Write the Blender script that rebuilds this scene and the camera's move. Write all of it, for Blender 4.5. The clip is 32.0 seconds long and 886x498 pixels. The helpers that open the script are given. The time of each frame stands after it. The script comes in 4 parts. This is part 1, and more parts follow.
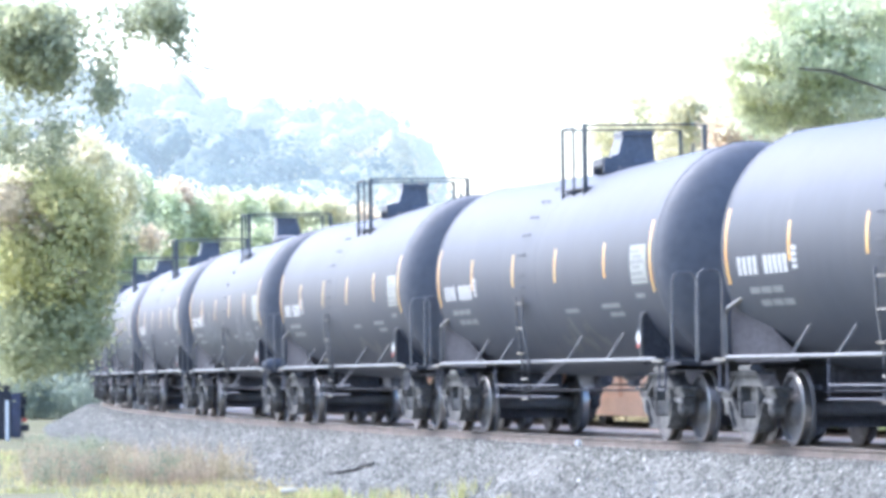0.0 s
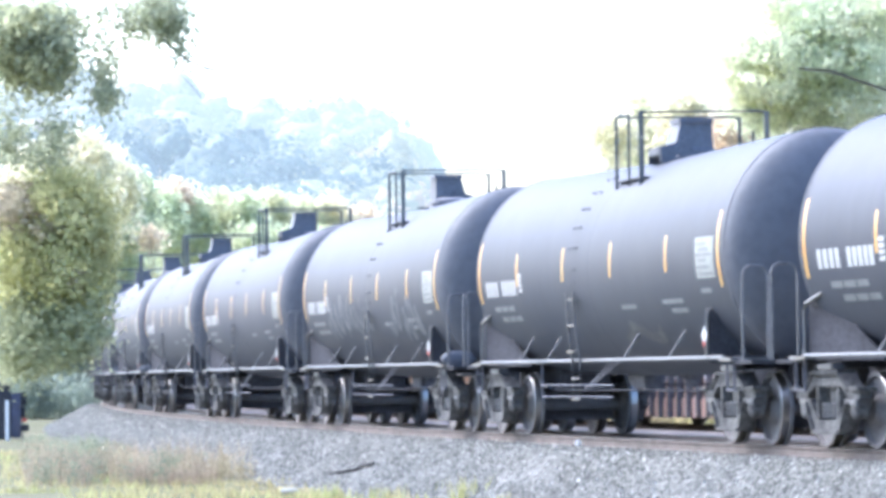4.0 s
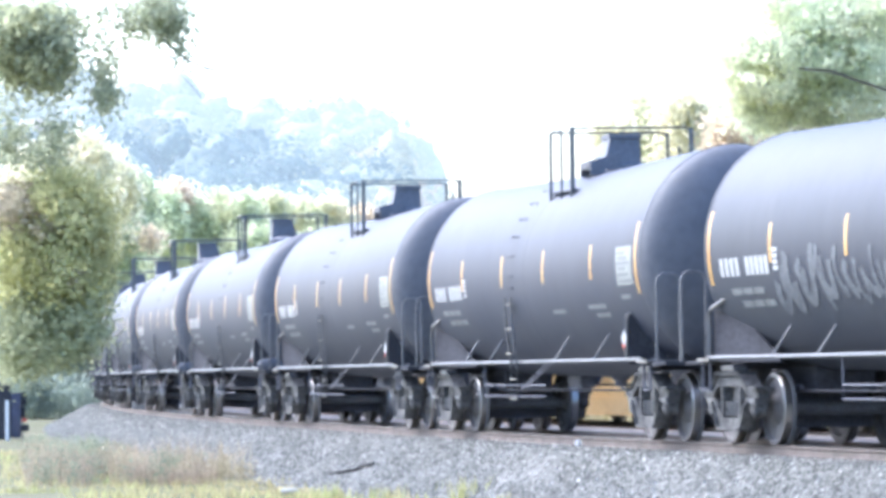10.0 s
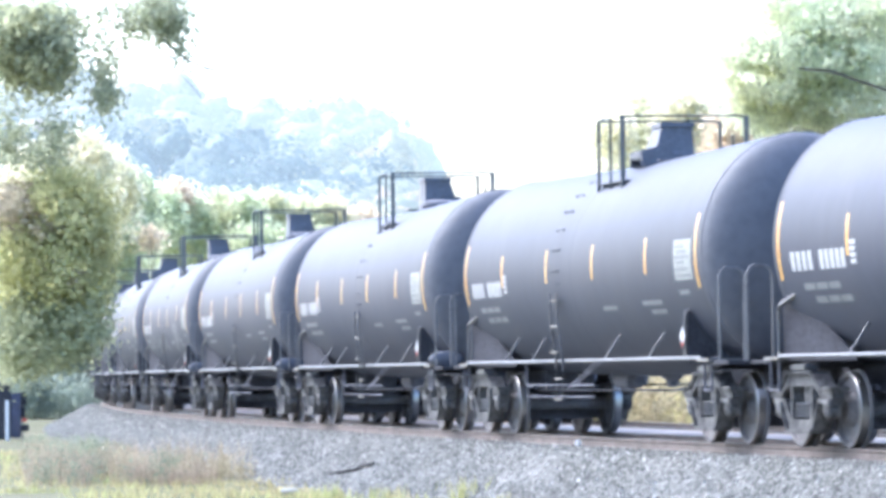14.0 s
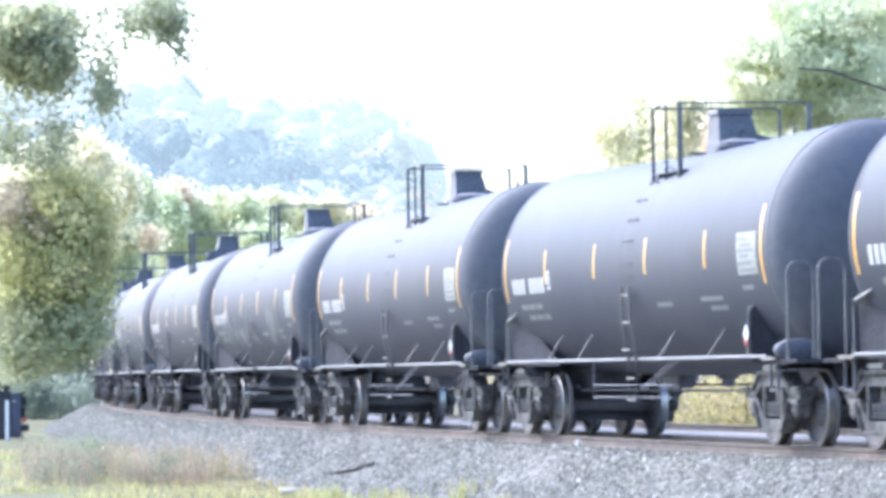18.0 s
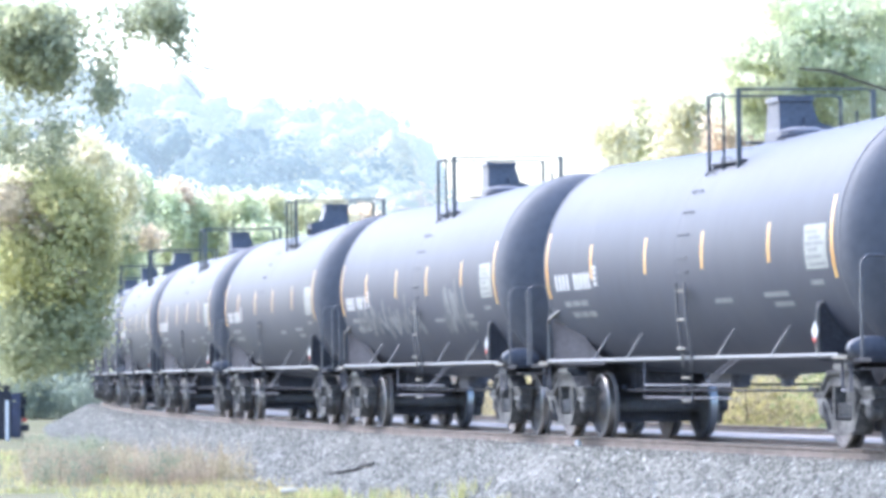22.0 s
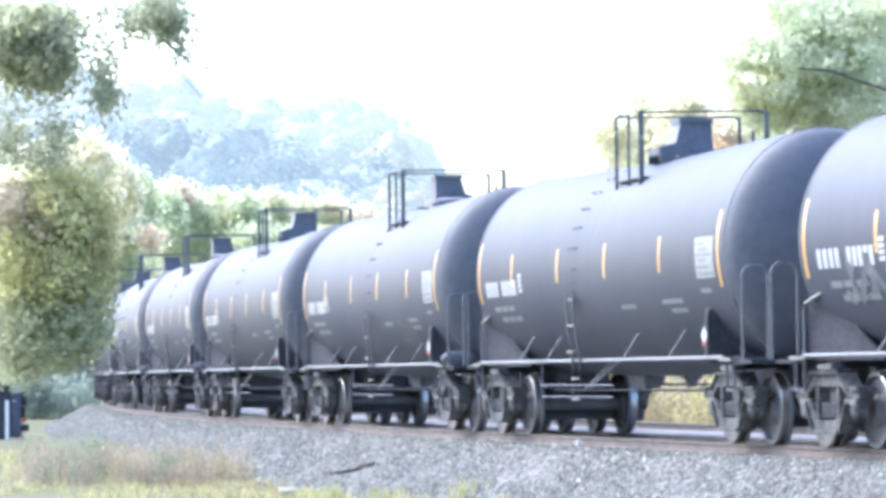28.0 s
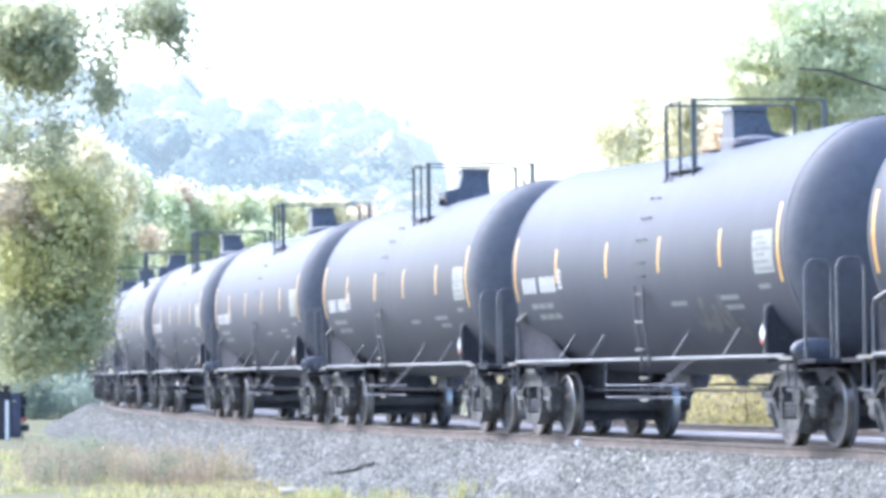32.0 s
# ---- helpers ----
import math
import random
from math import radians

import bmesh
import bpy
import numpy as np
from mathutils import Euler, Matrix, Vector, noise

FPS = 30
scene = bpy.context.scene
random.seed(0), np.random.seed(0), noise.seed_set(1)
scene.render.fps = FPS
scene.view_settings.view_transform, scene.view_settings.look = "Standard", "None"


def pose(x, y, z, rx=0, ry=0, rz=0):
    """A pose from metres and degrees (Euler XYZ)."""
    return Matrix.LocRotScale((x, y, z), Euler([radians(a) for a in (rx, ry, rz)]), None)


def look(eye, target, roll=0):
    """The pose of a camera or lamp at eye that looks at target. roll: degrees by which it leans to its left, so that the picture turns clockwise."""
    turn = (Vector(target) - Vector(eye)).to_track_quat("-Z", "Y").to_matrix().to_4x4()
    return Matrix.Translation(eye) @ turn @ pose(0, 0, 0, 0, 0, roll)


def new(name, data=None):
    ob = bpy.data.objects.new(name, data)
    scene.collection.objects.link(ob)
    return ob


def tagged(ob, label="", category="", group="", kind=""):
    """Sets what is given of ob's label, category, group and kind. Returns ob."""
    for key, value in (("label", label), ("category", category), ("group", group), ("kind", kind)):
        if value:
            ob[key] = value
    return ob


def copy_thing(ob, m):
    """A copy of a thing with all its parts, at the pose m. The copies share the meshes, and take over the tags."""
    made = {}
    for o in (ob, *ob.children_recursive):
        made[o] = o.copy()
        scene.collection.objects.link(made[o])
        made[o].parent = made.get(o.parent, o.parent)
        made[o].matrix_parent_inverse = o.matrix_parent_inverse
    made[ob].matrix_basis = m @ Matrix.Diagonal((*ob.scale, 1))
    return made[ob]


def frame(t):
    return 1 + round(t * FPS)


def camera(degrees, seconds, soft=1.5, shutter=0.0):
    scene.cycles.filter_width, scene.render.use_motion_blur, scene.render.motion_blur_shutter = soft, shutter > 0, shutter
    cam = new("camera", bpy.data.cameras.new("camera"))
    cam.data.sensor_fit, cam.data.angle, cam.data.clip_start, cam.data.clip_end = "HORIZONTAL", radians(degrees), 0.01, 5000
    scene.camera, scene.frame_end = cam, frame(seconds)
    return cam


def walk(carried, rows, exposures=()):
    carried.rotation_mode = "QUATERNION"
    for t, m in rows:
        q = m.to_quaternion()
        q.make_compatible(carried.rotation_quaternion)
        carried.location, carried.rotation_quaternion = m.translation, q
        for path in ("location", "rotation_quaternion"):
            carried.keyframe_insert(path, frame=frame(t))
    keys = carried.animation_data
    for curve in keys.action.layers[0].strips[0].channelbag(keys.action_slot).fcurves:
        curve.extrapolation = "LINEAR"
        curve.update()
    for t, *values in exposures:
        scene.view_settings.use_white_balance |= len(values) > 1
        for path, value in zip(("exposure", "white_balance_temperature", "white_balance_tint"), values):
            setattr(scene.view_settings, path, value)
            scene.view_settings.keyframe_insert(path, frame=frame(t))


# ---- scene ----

# The camera stands still on a tripod beside the line.
# The plan below is drawn PLAN times life size; the last step before the motion brings it all to life size.
PLAN = 1.15
EYE = Vector((0.0, 0.0, 1.277))
cam = camera(12.47, 32.0, soft=3.9, shutter=0.4)
STAND = look(EYE / PLAN, EYE / PLAN + Vector((0.0, 100.0, 100.0 * math.tan(0.02756))), -0.605)
walk(cam, [(0.0, STAND), (32.0, STAND)], exposures=[(0.0, 2.26, 5370, 11), (32.0, 2.26, 5370, 11)])

# ---- light: bright thin overcast ----
SUN_HEIGHT, SUN_TURN = 46.0, 308.0
world = bpy.data.worlds.new("sky")
scene.world = world
world.use_nodes = True
sky = world.node_tree.nodes.new("ShaderNodeTexSky")
sky.sky_type, sky.sun_disc = "NISHITA", False
sky.sun_elevation, sky.sun_rotation = radians(SUN_HEIGHT), radians(SUN_TURN)
sky.air_density, sky.dust_density, sky.ozone_density = 1.0, 4.0, 1.0
back = world.node_tree.nodes["Background"]
back.inputs["Strength"].default_value = 0.15
world.node_tree.links.new(sky.outputs[0], back.inputs["Color"])
sun_data = bpy.data.lights.new("sun", "SUN")
sun_data.energy, sun_data.angle, sun_data.color = 0.68, radians(50), (1.0, 0.96, 0.9)
sun = new("sun", sun_data)
sun_way = Vector((math.sin(radians(SUN_TURN)) * math.cos(radians(SUN_HEIGHT)), math.cos(radians(SUN_TURN)) * math.cos(radians(SUN_HEIGHT)), math.sin(radians(SUN_HEIGHT))))
sun.matrix_world = look(sun_way * 50, (0, 0, 0))


# ---- the line: a curve that swings away, s metres along it, z falls gently ----
BEND = 195.0


def turn_at(s):
    s0 = min(s, BEND)
    h = 1.92259 - 0.00207729 * s0 + 0.5 * 7.25425e-6 * s0 * s0
    return h - 0.0022 * max(0.0, s - BEND)


STEP = 0.25
S_ALL = np.arange(-140.0, 520.0, STEP)
TURNS = np.array([turn_at(s) for s in S_ALL])
LINE_X, LINE_Y = np.cumsum(np.cos(TURNS)) * STEP, np.cumsum(np.sin(TURNS)) * STEP
ZERO = int(np.searchsorted(S_ALL, 0.0))
LINE_X, LINE_Y = LINE_X - LINE_X[ZERO] + 22.09126, LINE_Y - LINE_Y[ZERO] + 4.62283


def line(s, side=0.0, z=0.0):
    """A point at s along the line, side metres towards the camera's side, z above the rail's head."""
    h = float(np.interp(s, S_ALL, TURNS))
    return Vector((float(np.interp(s, S_ALL, LINE_X)) - side * math.sin(h), float(np.interp(s, S_ALL, LINE_Y)) + side * math.cos(h), z - 0.0036725 * (s - 60.0)))


def on_line(s, half, side=0.0, onward=1):
    """The pose of a body on two bogies half metres before and behind s; onward 1: it runs towards smaller s."""
    a, b = line(s - half, side), line(s + half, side)
    ahead = ((a - b) if onward > 0 else (b - a)).normalized()
    left = Vector((0, 0, 1)).cross(ahead).normalized()
    up = ahead.cross(left)
    m = Matrix((ahead, left, up)).transposed().to_4x4()
    m.translation = (a + b) / 2
    return m


# ---- materials ----
def material(name, base, rough=0.6, metal=0.0, vary=0.25, scale=3.0, fine=40.0, bump=0.1, tint=None, stretch=(1, 1, 1), spec=0.5, island=0.0, through_light=0.0, coat=0.0, each=None):
    """A surface with stains at one scale and grain at another; tint: the colour of the stains."""
    mat = bpy.data.materials.new(name)
    mat.use_nodes = True
    nt = mat.node_tree
    b = nt.nodes["Principled BSDF"]
    tc = nt.nodes.new("ShaderNodeTexCoord")
    mp = nt.nodes.new("ShaderNodeMapping")
    mp.inputs["Scale"].default_value = stretch
    nt.links.new(tc.outputs["Object"], mp.inputs["Vector"])
    n1, n2 = nt.nodes.new("ShaderNodeTexNoise"), nt.nodes.new("ShaderNodeTexNoise")
    for n, s in ((n1, scale), (n2, fine)):
        n.inputs["Scale"].default_value, n.inputs["Detail"].default_value = s, 5.0
        nt.links.new(mp.outputs[0], n.inputs["Vector"])
    tint = tint or tuple(c * (1 - vary) for c in base)
    r1 = nt.nodes.new("ShaderNodeValToRGB")
    r1.color_ramp.elements[0].position, r1.color_ramp.elements[1].position = 0.35, 0.68
    r1.color_ramp.elements[0].color, r1.color_ramp.elements[1].color = (*base, 1), (*tint, 1)
    nt.links.new(n1.outputs["Fac"], r1.inputs["Fac"])
    r2 = nt.nodes.new("ShaderNodeMapRange")
    r2.inputs["From Min"].default_value, r2.inputs["From Max"].default_value = 0.3, 0.7
    r2.inputs["To Min"].default_value, r2.inputs["To Max"].default_value = 1 - vary, 1 + vary
    nt.links.new(n2.outputs["Fac"], r2.inputs["Value"])
    mix = nt.nodes.new("ShaderNodeVectorMath")
    mix.operation = "SCALE"
    nt.links.new(r1.outputs["Color"], mix.inputs[0])
    nt.links.new(r2.outputs[0], mix.inputs["Scale"])
    colour = mix.outputs[0]
    if island:
        geo = nt.nodes.new("ShaderNodeNewGeometry")
        r3 = nt.nodes.new("ShaderNodeMapRange")
        r3.inputs["To Min"].default_value, r3.inputs["To Max"].default_value = 1 - island, 1 + island
        nt.links.new(geo.outputs["Random Per Island"], r3.inputs["Value"])
        m2 = nt.nodes.new("ShaderNodeVectorMath")
        m2.operation = "SCALE"
        nt.links.new(colour, m2.inputs[0])
        nt.links.new(r3.outputs[0], m2.inputs["Scale"])
        colour = m2.outputs[0]
    if each:
        # each object of this paint has aged to a slightly different tone
        info, m3, r4 = nt.nodes.new("ShaderNodeObjectInfo"), nt.nodes.new("ShaderNodeVectorMath"), nt.nodes.new("ShaderNodeValToRGB")
        r4.color_ramp.elements[0].color, r4.color_ramp.elements[1].color = (*each[0], 1), (*each[1], 1)
        m3.operation = "MULTIPLY"
        nt.links.new(info.outputs["Random"], r4.inputs["Fac"])
        nt.links.new(colour, m3.inputs[0])
        nt.links.new(r4.outputs["Color"], m3.inputs[1])
        colour = m3.outputs[0]
    nt.links.new(colour, b.inputs["Base Color"])
    b.inputs["Roughness"].default_value, b.inputs["Metallic"].default_value = rough, metal
    b.inputs["Specular IOR Level"].default_value = spec
    b.inputs["Coat Weight"].default_value = coat
    if bump:
        bp = nt.nodes.new("ShaderNodeBump")
        bp.inputs["Strength"].default_value, bp.inputs["Distance"].default_value = bump, 0.02
        nt.links.new(n2.outputs["Fac"], bp.inputs["Height"])
        nt.links.new(bp.outputs[0], b.inputs["Normal"])
    if through_light:
        tr = nt.nodes.new("ShaderNodeBsdfTranslucent")
        nt.links.new(colour, tr.inputs["Color"])
        ms = nt.nodes.new("ShaderNodeMixShader")
        ms.inputs[0].default_value = through_light
        nt.links.new(b.outputs[0], ms.inputs[1])
        nt.links.new(tr.outputs[0], ms.inputs[2])
        nt.links.new(ms.outputs[0], nt.nodes["Material Output"].inputs["Surface"])
    return mat


TANK = material("black_tank_paint", (0.042, 0.05, 0.075), 0.55, 0, 0.07, 0.5, 5.0, 0.015, (0.056, 0.062, 0.083), (1.0, 1.0, 0.35), 0.31, each=((0.82, 0.82, 0.79), (0.88, 0.88, 0.92)))
MATTE = material("matte_black_steel", (0.066, 0.066, 0.076), 0.9, 0, 0.25, 2.0, 20.0, 0.1, (0.052, 0.051, 0.058), (1, 1, 1), 0.12)
BAR = material("light_grey_painted_bar", (0.14, 0.145, 0.16), 0.45, 0.2, 0.15, 3.0, 30.0, 0.05)
# Black heads painted lighter than the shell: veil over their dark side included.
HEAD = material("veil_lifted_head_paint", (0.1, 0.104, 0.122), 0.62, 0, 0.1, 0.8, 7.0, 0.03, (0.108, 0.11, 0.122), (1, 1, 1), 0.25)
# Black railing with the bright sky's glare put into a greyer colour.
RAILING = material("glare_lifted_railing_steel", (0.13, 0.135, 0.135), 0.55, 0.1, 0.25, 2.0, 25.0, 0.05)
HOUSING = material("faded_black_housing_paint", (0.12, 0.124, 0.15), 0.55, 0, 0.2, 2.0, 18.0, 0.04)
# Grimy black steel, its base lightened to imitate the veil over dark gear.
FRAME = material("veil_lifted_grimy_steel", (0.15, 0.152, 0.178), 0.85, 0.0, 0.3, 2.0, 25.0, 0.15, (0.17, 0.167, 0.185), (1, 1, 1), 0.2)
# Veiling glare over the shaded rigging, put into a lighter base colour.
VEILED = material("veil_lifted_shaded_steel", (0.19, 0.19, 0.225), 0.9, 0, 0.3, 3.0, 25.0, 0.15, (0.15, 0.15, 0.175), (1, 1, 1), 0.1)
STEEL = material("dull_mid_grey_steel", (0.1, 0.102, 0.112), 0.55, 0.1, 0.25, 3.0, 25.0, 0.1, (0.12, 0.12, 0.12))
LADDER = material("dull_grey_ladder_steel", (0.13, 0.13, 0.138), 0.55, 0.1, 0.25, 2.0, 25.0, 0.1, (0.13, 0.125, 0.12))
GREY = material("worn_grey_steel", (0.18, 0.182, 0.19), 0.45, 0.3, 0.25, 4.0, 30.0, 0.1, (0.14, 0.125, 0.11))
BOGIE = material("dusty_brown_cast_steel", (0.135, 0.132, 0.128), 0.85, 0.0, 0.5, 4.0, 22.0, 0.3, (0.04, 0.039, 0.042), (1, 1, 1), 0.25)
# Rusty wheels, also lightened to imitate the veil over the undercarriage.
WHEEL = material("rusty_wheel_steel", (0.14, 0.134, 0.138), 0.75, 0.0, 0.3, 4.0, 30.0, 0.15, (0.125, 0.113, 0.11))
BRIGHT = material("polished_tread_steel", (0.4, 0.385, 0.365), 0.33, 1.0, 0.1, 6.0, 40.0, 0.02)
YELLOW = material("yellow_reflective_tape", (0.6, 0.39, 0.12), 0.35, 0, 0.12, 5.0, 60.0, 0.02, (0.6, 0.3, 0.05))
WHITE = material("white_stencil_paint", (0.42, 0.43, 0.44), 0.55, 0, 0.12, 6.0, 50.0, 0.02, (0.4, 0.4, 0.4))
CHALK = material("clean_white_paint", (0.82, 0.82, 0.8), 0.6, 0, 0.08, 4.0, 30.0, 0.03)
FADED = material("faded_white_stencil_paint", (0.17, 0.18, 0.19), 0.55, 0, 0.2, 6.0, 50.0, 0.02)
PLACARD = material("pale_data_panel_paint", (0.27, 0.285, 0.265), 0.55, 0, 0.2, 5.0, 40.0, 0.02, (0.2, 0.21, 0.21))
RED = material("red_placard_print", (0.55, 0.08, 0.06), 0.5, 0, 0.1)
RAIL = material("brown_rail_steel", (0.18, 0.148, 0.132), 0.8, 0.0, 0.2, 3.0, 30.0, 0.1, (0.125, 0.108, 0.094), (1, 1, 1), 0.2)
TIE = material("weathered_timber_sleeper", (0.2, 0.16, 0.13), 0.9, 0, 0.3, 3.0, 30.0, 0.3, (0.1, 0.075, 0.06), (1, 8, 8), 0.1)
BALLAST = material("grey_crushed_stone", (0.26, 0.255, 0.24), 0.9, 0, 0.3, 2.0, 22.0, 0.4, (0.2, 0.197, 0.185), (1, 1, 1), 0.03)
STONE = material("grey_ballast_stone", (0.176, 0.174, 0.157), 0.9, 0, 0.12, 0.6, 30.0, 0, None, (1, 1, 1), 0.03, 0.6)
GRAVEL = material("pale_gravel_fines", (0.47, 0.41, 0.365), 0.95, 0, 0.15, 2.0, 14.0, 0.3, (0.39, 0.345, 0.31), (1, 1, 1), 0.03)
PALESTONE = material("pale_limestone", (0.42, 0.41, 0.37), 0.9, 0, 0.2, 3.0, 20.0, 0.3)
SOIL = material("dry_grass_soil", (0.16, 0.15, 0.1), 0.95, 0, 0.3, 0.25, 3.0, 0.6, (0.12, 0.13, 0.075), (1, 1, 1), 0.03)
BARK = material("grey_brown_bark", (0.12, 0.095, 0.075), 0.9, 0, 0.3, 4.0, 25.0, 0.5, None, (1, 1, 0.3))
TAN = material("tan_freight_paint", (0.76, 0.52, 0.36), 0.6, 0, 0.1, 1.0, 12.0, 0.05, (0.66, 0.43, 0.28))
PINK = material("faded_salmon_freight_paint", (0.74, 0.52, 0.41), 0.65, 0, 0.12, 1.0, 12.0, 0.05, (0.6, 0.4, 0.3))
AMBER = material("yellow_freight_paint", (0.8, 0.57, 0.27), 0.55, 0, 0.1, 1.0, 12.0, 0.05, (0.74, 0.5, 0.2))
SLATE = material("blue_grey_freight_paint", (0.14, 0.14, 0.17), 0.6, 0, 0.2, 1.0, 12.0, 0.05)


def leaf_material(name, a, b, through_light=0.35, island=0.45):
    return material(name, a, 0.6, 0, 0.15, 0.35, 3.0, 0, b, (1, 1, 1), 0.3, island, through_light)


# ---- mesh helpers ----
def part(name, bm, mat, parent=None, label="", smooth=False):
    me = bpy.data.meshes.new(name)
    bm.to_mesh(me)
    bm.free()
    me.materials.append(mat)
    if smooth:
        me.polygons.foreach_set("use_smooth", [True] * len(me.polygons))
    ob = new(name, me)
    if parent:
        ob.parent = parent
    return tagged(ob, label) if label else ob


def box(bm, centre, size, m=None, bevel=0.0):
    made = bmesh.ops.create_cube(bm, size=1.0)["verts"]
    bmesh.ops.scale(bm, vec=size, verts=made)
    if bevel:
        edges = list({e for v in made for e in v.link_edges})
        made = list({v for f in bmesh.ops.bevel(bm, geom=edges, offset=bevel, segments=2, affect="EDGES")["faces"] for v in f.verts} | {v for v in made if v.is_valid})
    if m is not None:
        bmesh.ops.transform(bm, matrix=m, verts=made)
    bmesh.ops.translate(bm, vec=centre, verts=made)
    return made


def rod(bm, a, b, r, n=8, r2=None):
    a, b = Vector(a), Vector(b)
    m = Matrix.Translation((a + b) / 2) @ (b - a).to_track_quat("Z", "Y").to_matrix().to_4x4()
    bmesh.ops.create_cone(bm, cap_ends=True, segments=n, radius1=r, radius2=r if r2 is None else r2, depth=(b - a).length, matrix=m)


def pipe(bm, pts, r, n=8):
    """A bent round bar through pts."""
    pts = [Vector(p) for p in pts]
    rings = []
    for i, p in enumerate(pts):
        way = (pts[min(i + 1, len(pts) - 1)] - pts[max(i - 1, 0)]).normalized()
        q = way.to_track_quat("Z", "Y")
        rings.append([bm.verts.new(p + q @ Vector((r * math.cos(2 * math.pi * k / n), r * math.sin(2 * math.pi * k / n), 0))) for k in range(n)])
    for a, b in zip(rings, rings[1:]):
        for k in range(n):
            bm.faces.new((a[k], a[(k + 1) % n], b[(k + 1) % n], b[k]))
    bm.faces.new(rings[0][::-1])
    bm.faces.new(rings[-1])


def lathe(bm, profile, n, m):
    """Turns (along, radius) about the local x axis."""
    rings = []
    for x, r in profile:
        if r < 1e-6:
            rings.append([bm.verts.new(m @ Vector((x, 0, 0)))])
        else:
            rings.append([bm.verts.new(m @ Vector((x, r * math.cos(2 * math.pi * k / n), r * math.sin(2 * math.pi * k / n)))) for k in range(n)])
    for a, b in zip(rings, rings[1:]):
        for k in range(n):
            j = (k + 1) % n
            if len(a) == 1 and len(b) > 1:
                bm.faces.new((a[0], b[k], b[j]))
            elif len(b) == 1 and len(a) > 1:
                bm.faces.new((a[j], a[k], b[0]))
            elif len(a) > 1:
                bm.faces.new((a[k], b[k], b[j], a[j]))
    bmesh.ops.recalc_face_normals(bm, faces=bm.faces)


def plate(bm, outline, depth):
    """A flat plate: an outline in space, thickened along depth."""
    depth = Vector(depth)
    a = [bm.verts.new(Vector(p) - depth / 2) for p in outline]
    b = [bm.verts.new(Vector(p) + depth / 2) for p in outline]
    bm.faces.new(a[::-1])
    bm.faces.new(b)
    for i in range(len(a)):
        j = (i + 1) % len(a)
        bm.faces.new((a[i], a[j], b[j], b[i]))
    bmesh.ops.recalc_face_normals(bm, faces=bm.faces)


def from_arrays(name, verts, faces, mat, parent=None, smooth=False):
    me = bpy.data.meshes.new(name)
    me.from_pydata(verts, [], faces)
    me.materials.append(mat)
    if smooth:
        me.polygons.foreach_set("use_smooth", [True] * len(me.polygons))
    ob = new(name, me)
    if parent:
        ob.parent = parent
    return ob


# ---- ground, ballast and tracks ----
def sweep(name, profile, s_values, mat, side0=0.0, rough=0.0, seed=1):
    """A strip along the line; profile: (side, z) from the camera's side outwards."""
    rng = np.random.RandomState(seed)
    verts, faces, n = [], [], len(profile)
    for s in s_values:
        for y, z in profile:
            verts.append(tuple(line(s, side0 + y, z + rough * rng.uniform(-1, 1))))
    for i in range(len(s_values) - 1):
        for k in range(n - 1):
            a = i * n + k
            faces.append((a, a + 1, a + n + 1, a + n))
    return from_arrays(name, verts, faces, mat)


def ground_z(x, y):
    """The lie of the land: flat beside the line, rolling far off."""
    return -1.15 - 0.0036 * min(max(y - 60, -60), 240)


verts, faces = [], []
gx = np.concatenate([np.linspace(-2600, -60, 14), np.linspace(-50, 50, 41), np.linspace(60, 2600, 14)])
gy = np.concatenate([np.linspace(-400, -20, 8), np.linspace(-10, 300, 80), np.linspace(320, 4600, 20)])
for y in gy:
    for x in gx:
        verts.append((x, y, ground_z(x, y) + 0.06 * noise.noise(Vector((x * 0.4, y * 0.15, 0)))))
for j in range(len(gy) - 1):
    for i in range(len(gx) - 1):
        a = j * len(gx) + i
        faces.append((a, a + 1, a + len(gx) + 1, a + len(gx)))
tagged(from_arrays("ground", verts, faces, SOIL, smooth=True), "dry grass and bare soil beside the railway", "ground", kind="structure")

S_TRACK = np.arange(0.0, 330.0, 1.0)
BED = [(4.0, -1.35), (3.4, -1.1), (2.9, -0.86), (2.4, -0.6), (1.95, -0.36), (1.65, -0.22), (1.35, -0.185), (0.9, -0.178), (0.5, -0.166), (-0.5, -0.165), (-0.68, -0.12), (-0.86, -0.08), (-1.2, -0.06), (-3.2, -0.06), (-3.5, -0.09), (-3.75, -0.15), (-5.0, -0.15), (-5.4, -0.07), (-6.3, -0.09), (-7.2, -0.6), (-9.0, -1.4)]
bed = sweep("ballast_bed", BED, S_TRACK, BALLAST, rough=0.02)
tagged(bed, "grey crushed-stone ballast bed under two tracks", "ballast", kind="structure")

tagged(sweep("gravel_path", [(-0.95, -0.05), (-1.1, -0.04), (-3.45, -0.04), (-3.57, -0.05)], S_TRACK, GRAVEL), "pale gravel fines between the two tracks", "gravel", kind="structure")
RAIL_SHAPE = [(0.07, -0.18), (0.07, -0.165), (0.015, -0.14), (0.012, -0.05), (0.036, -0.035), (0.036, -0.004), (0.03, 0.0), (-0.03, 0.0), (-0.036, -0.004), (-0.036, -0.035), (-0.012, -0.05), (-0.015, -0.14), (-0.07, -0.165), (-0.07, -0.18)]
HEAD_SHAPE = [(0.03, 0.003), (-0.03, 0.003)]
SECOND = -4.4
GAUGE = 1.506 * PLAN
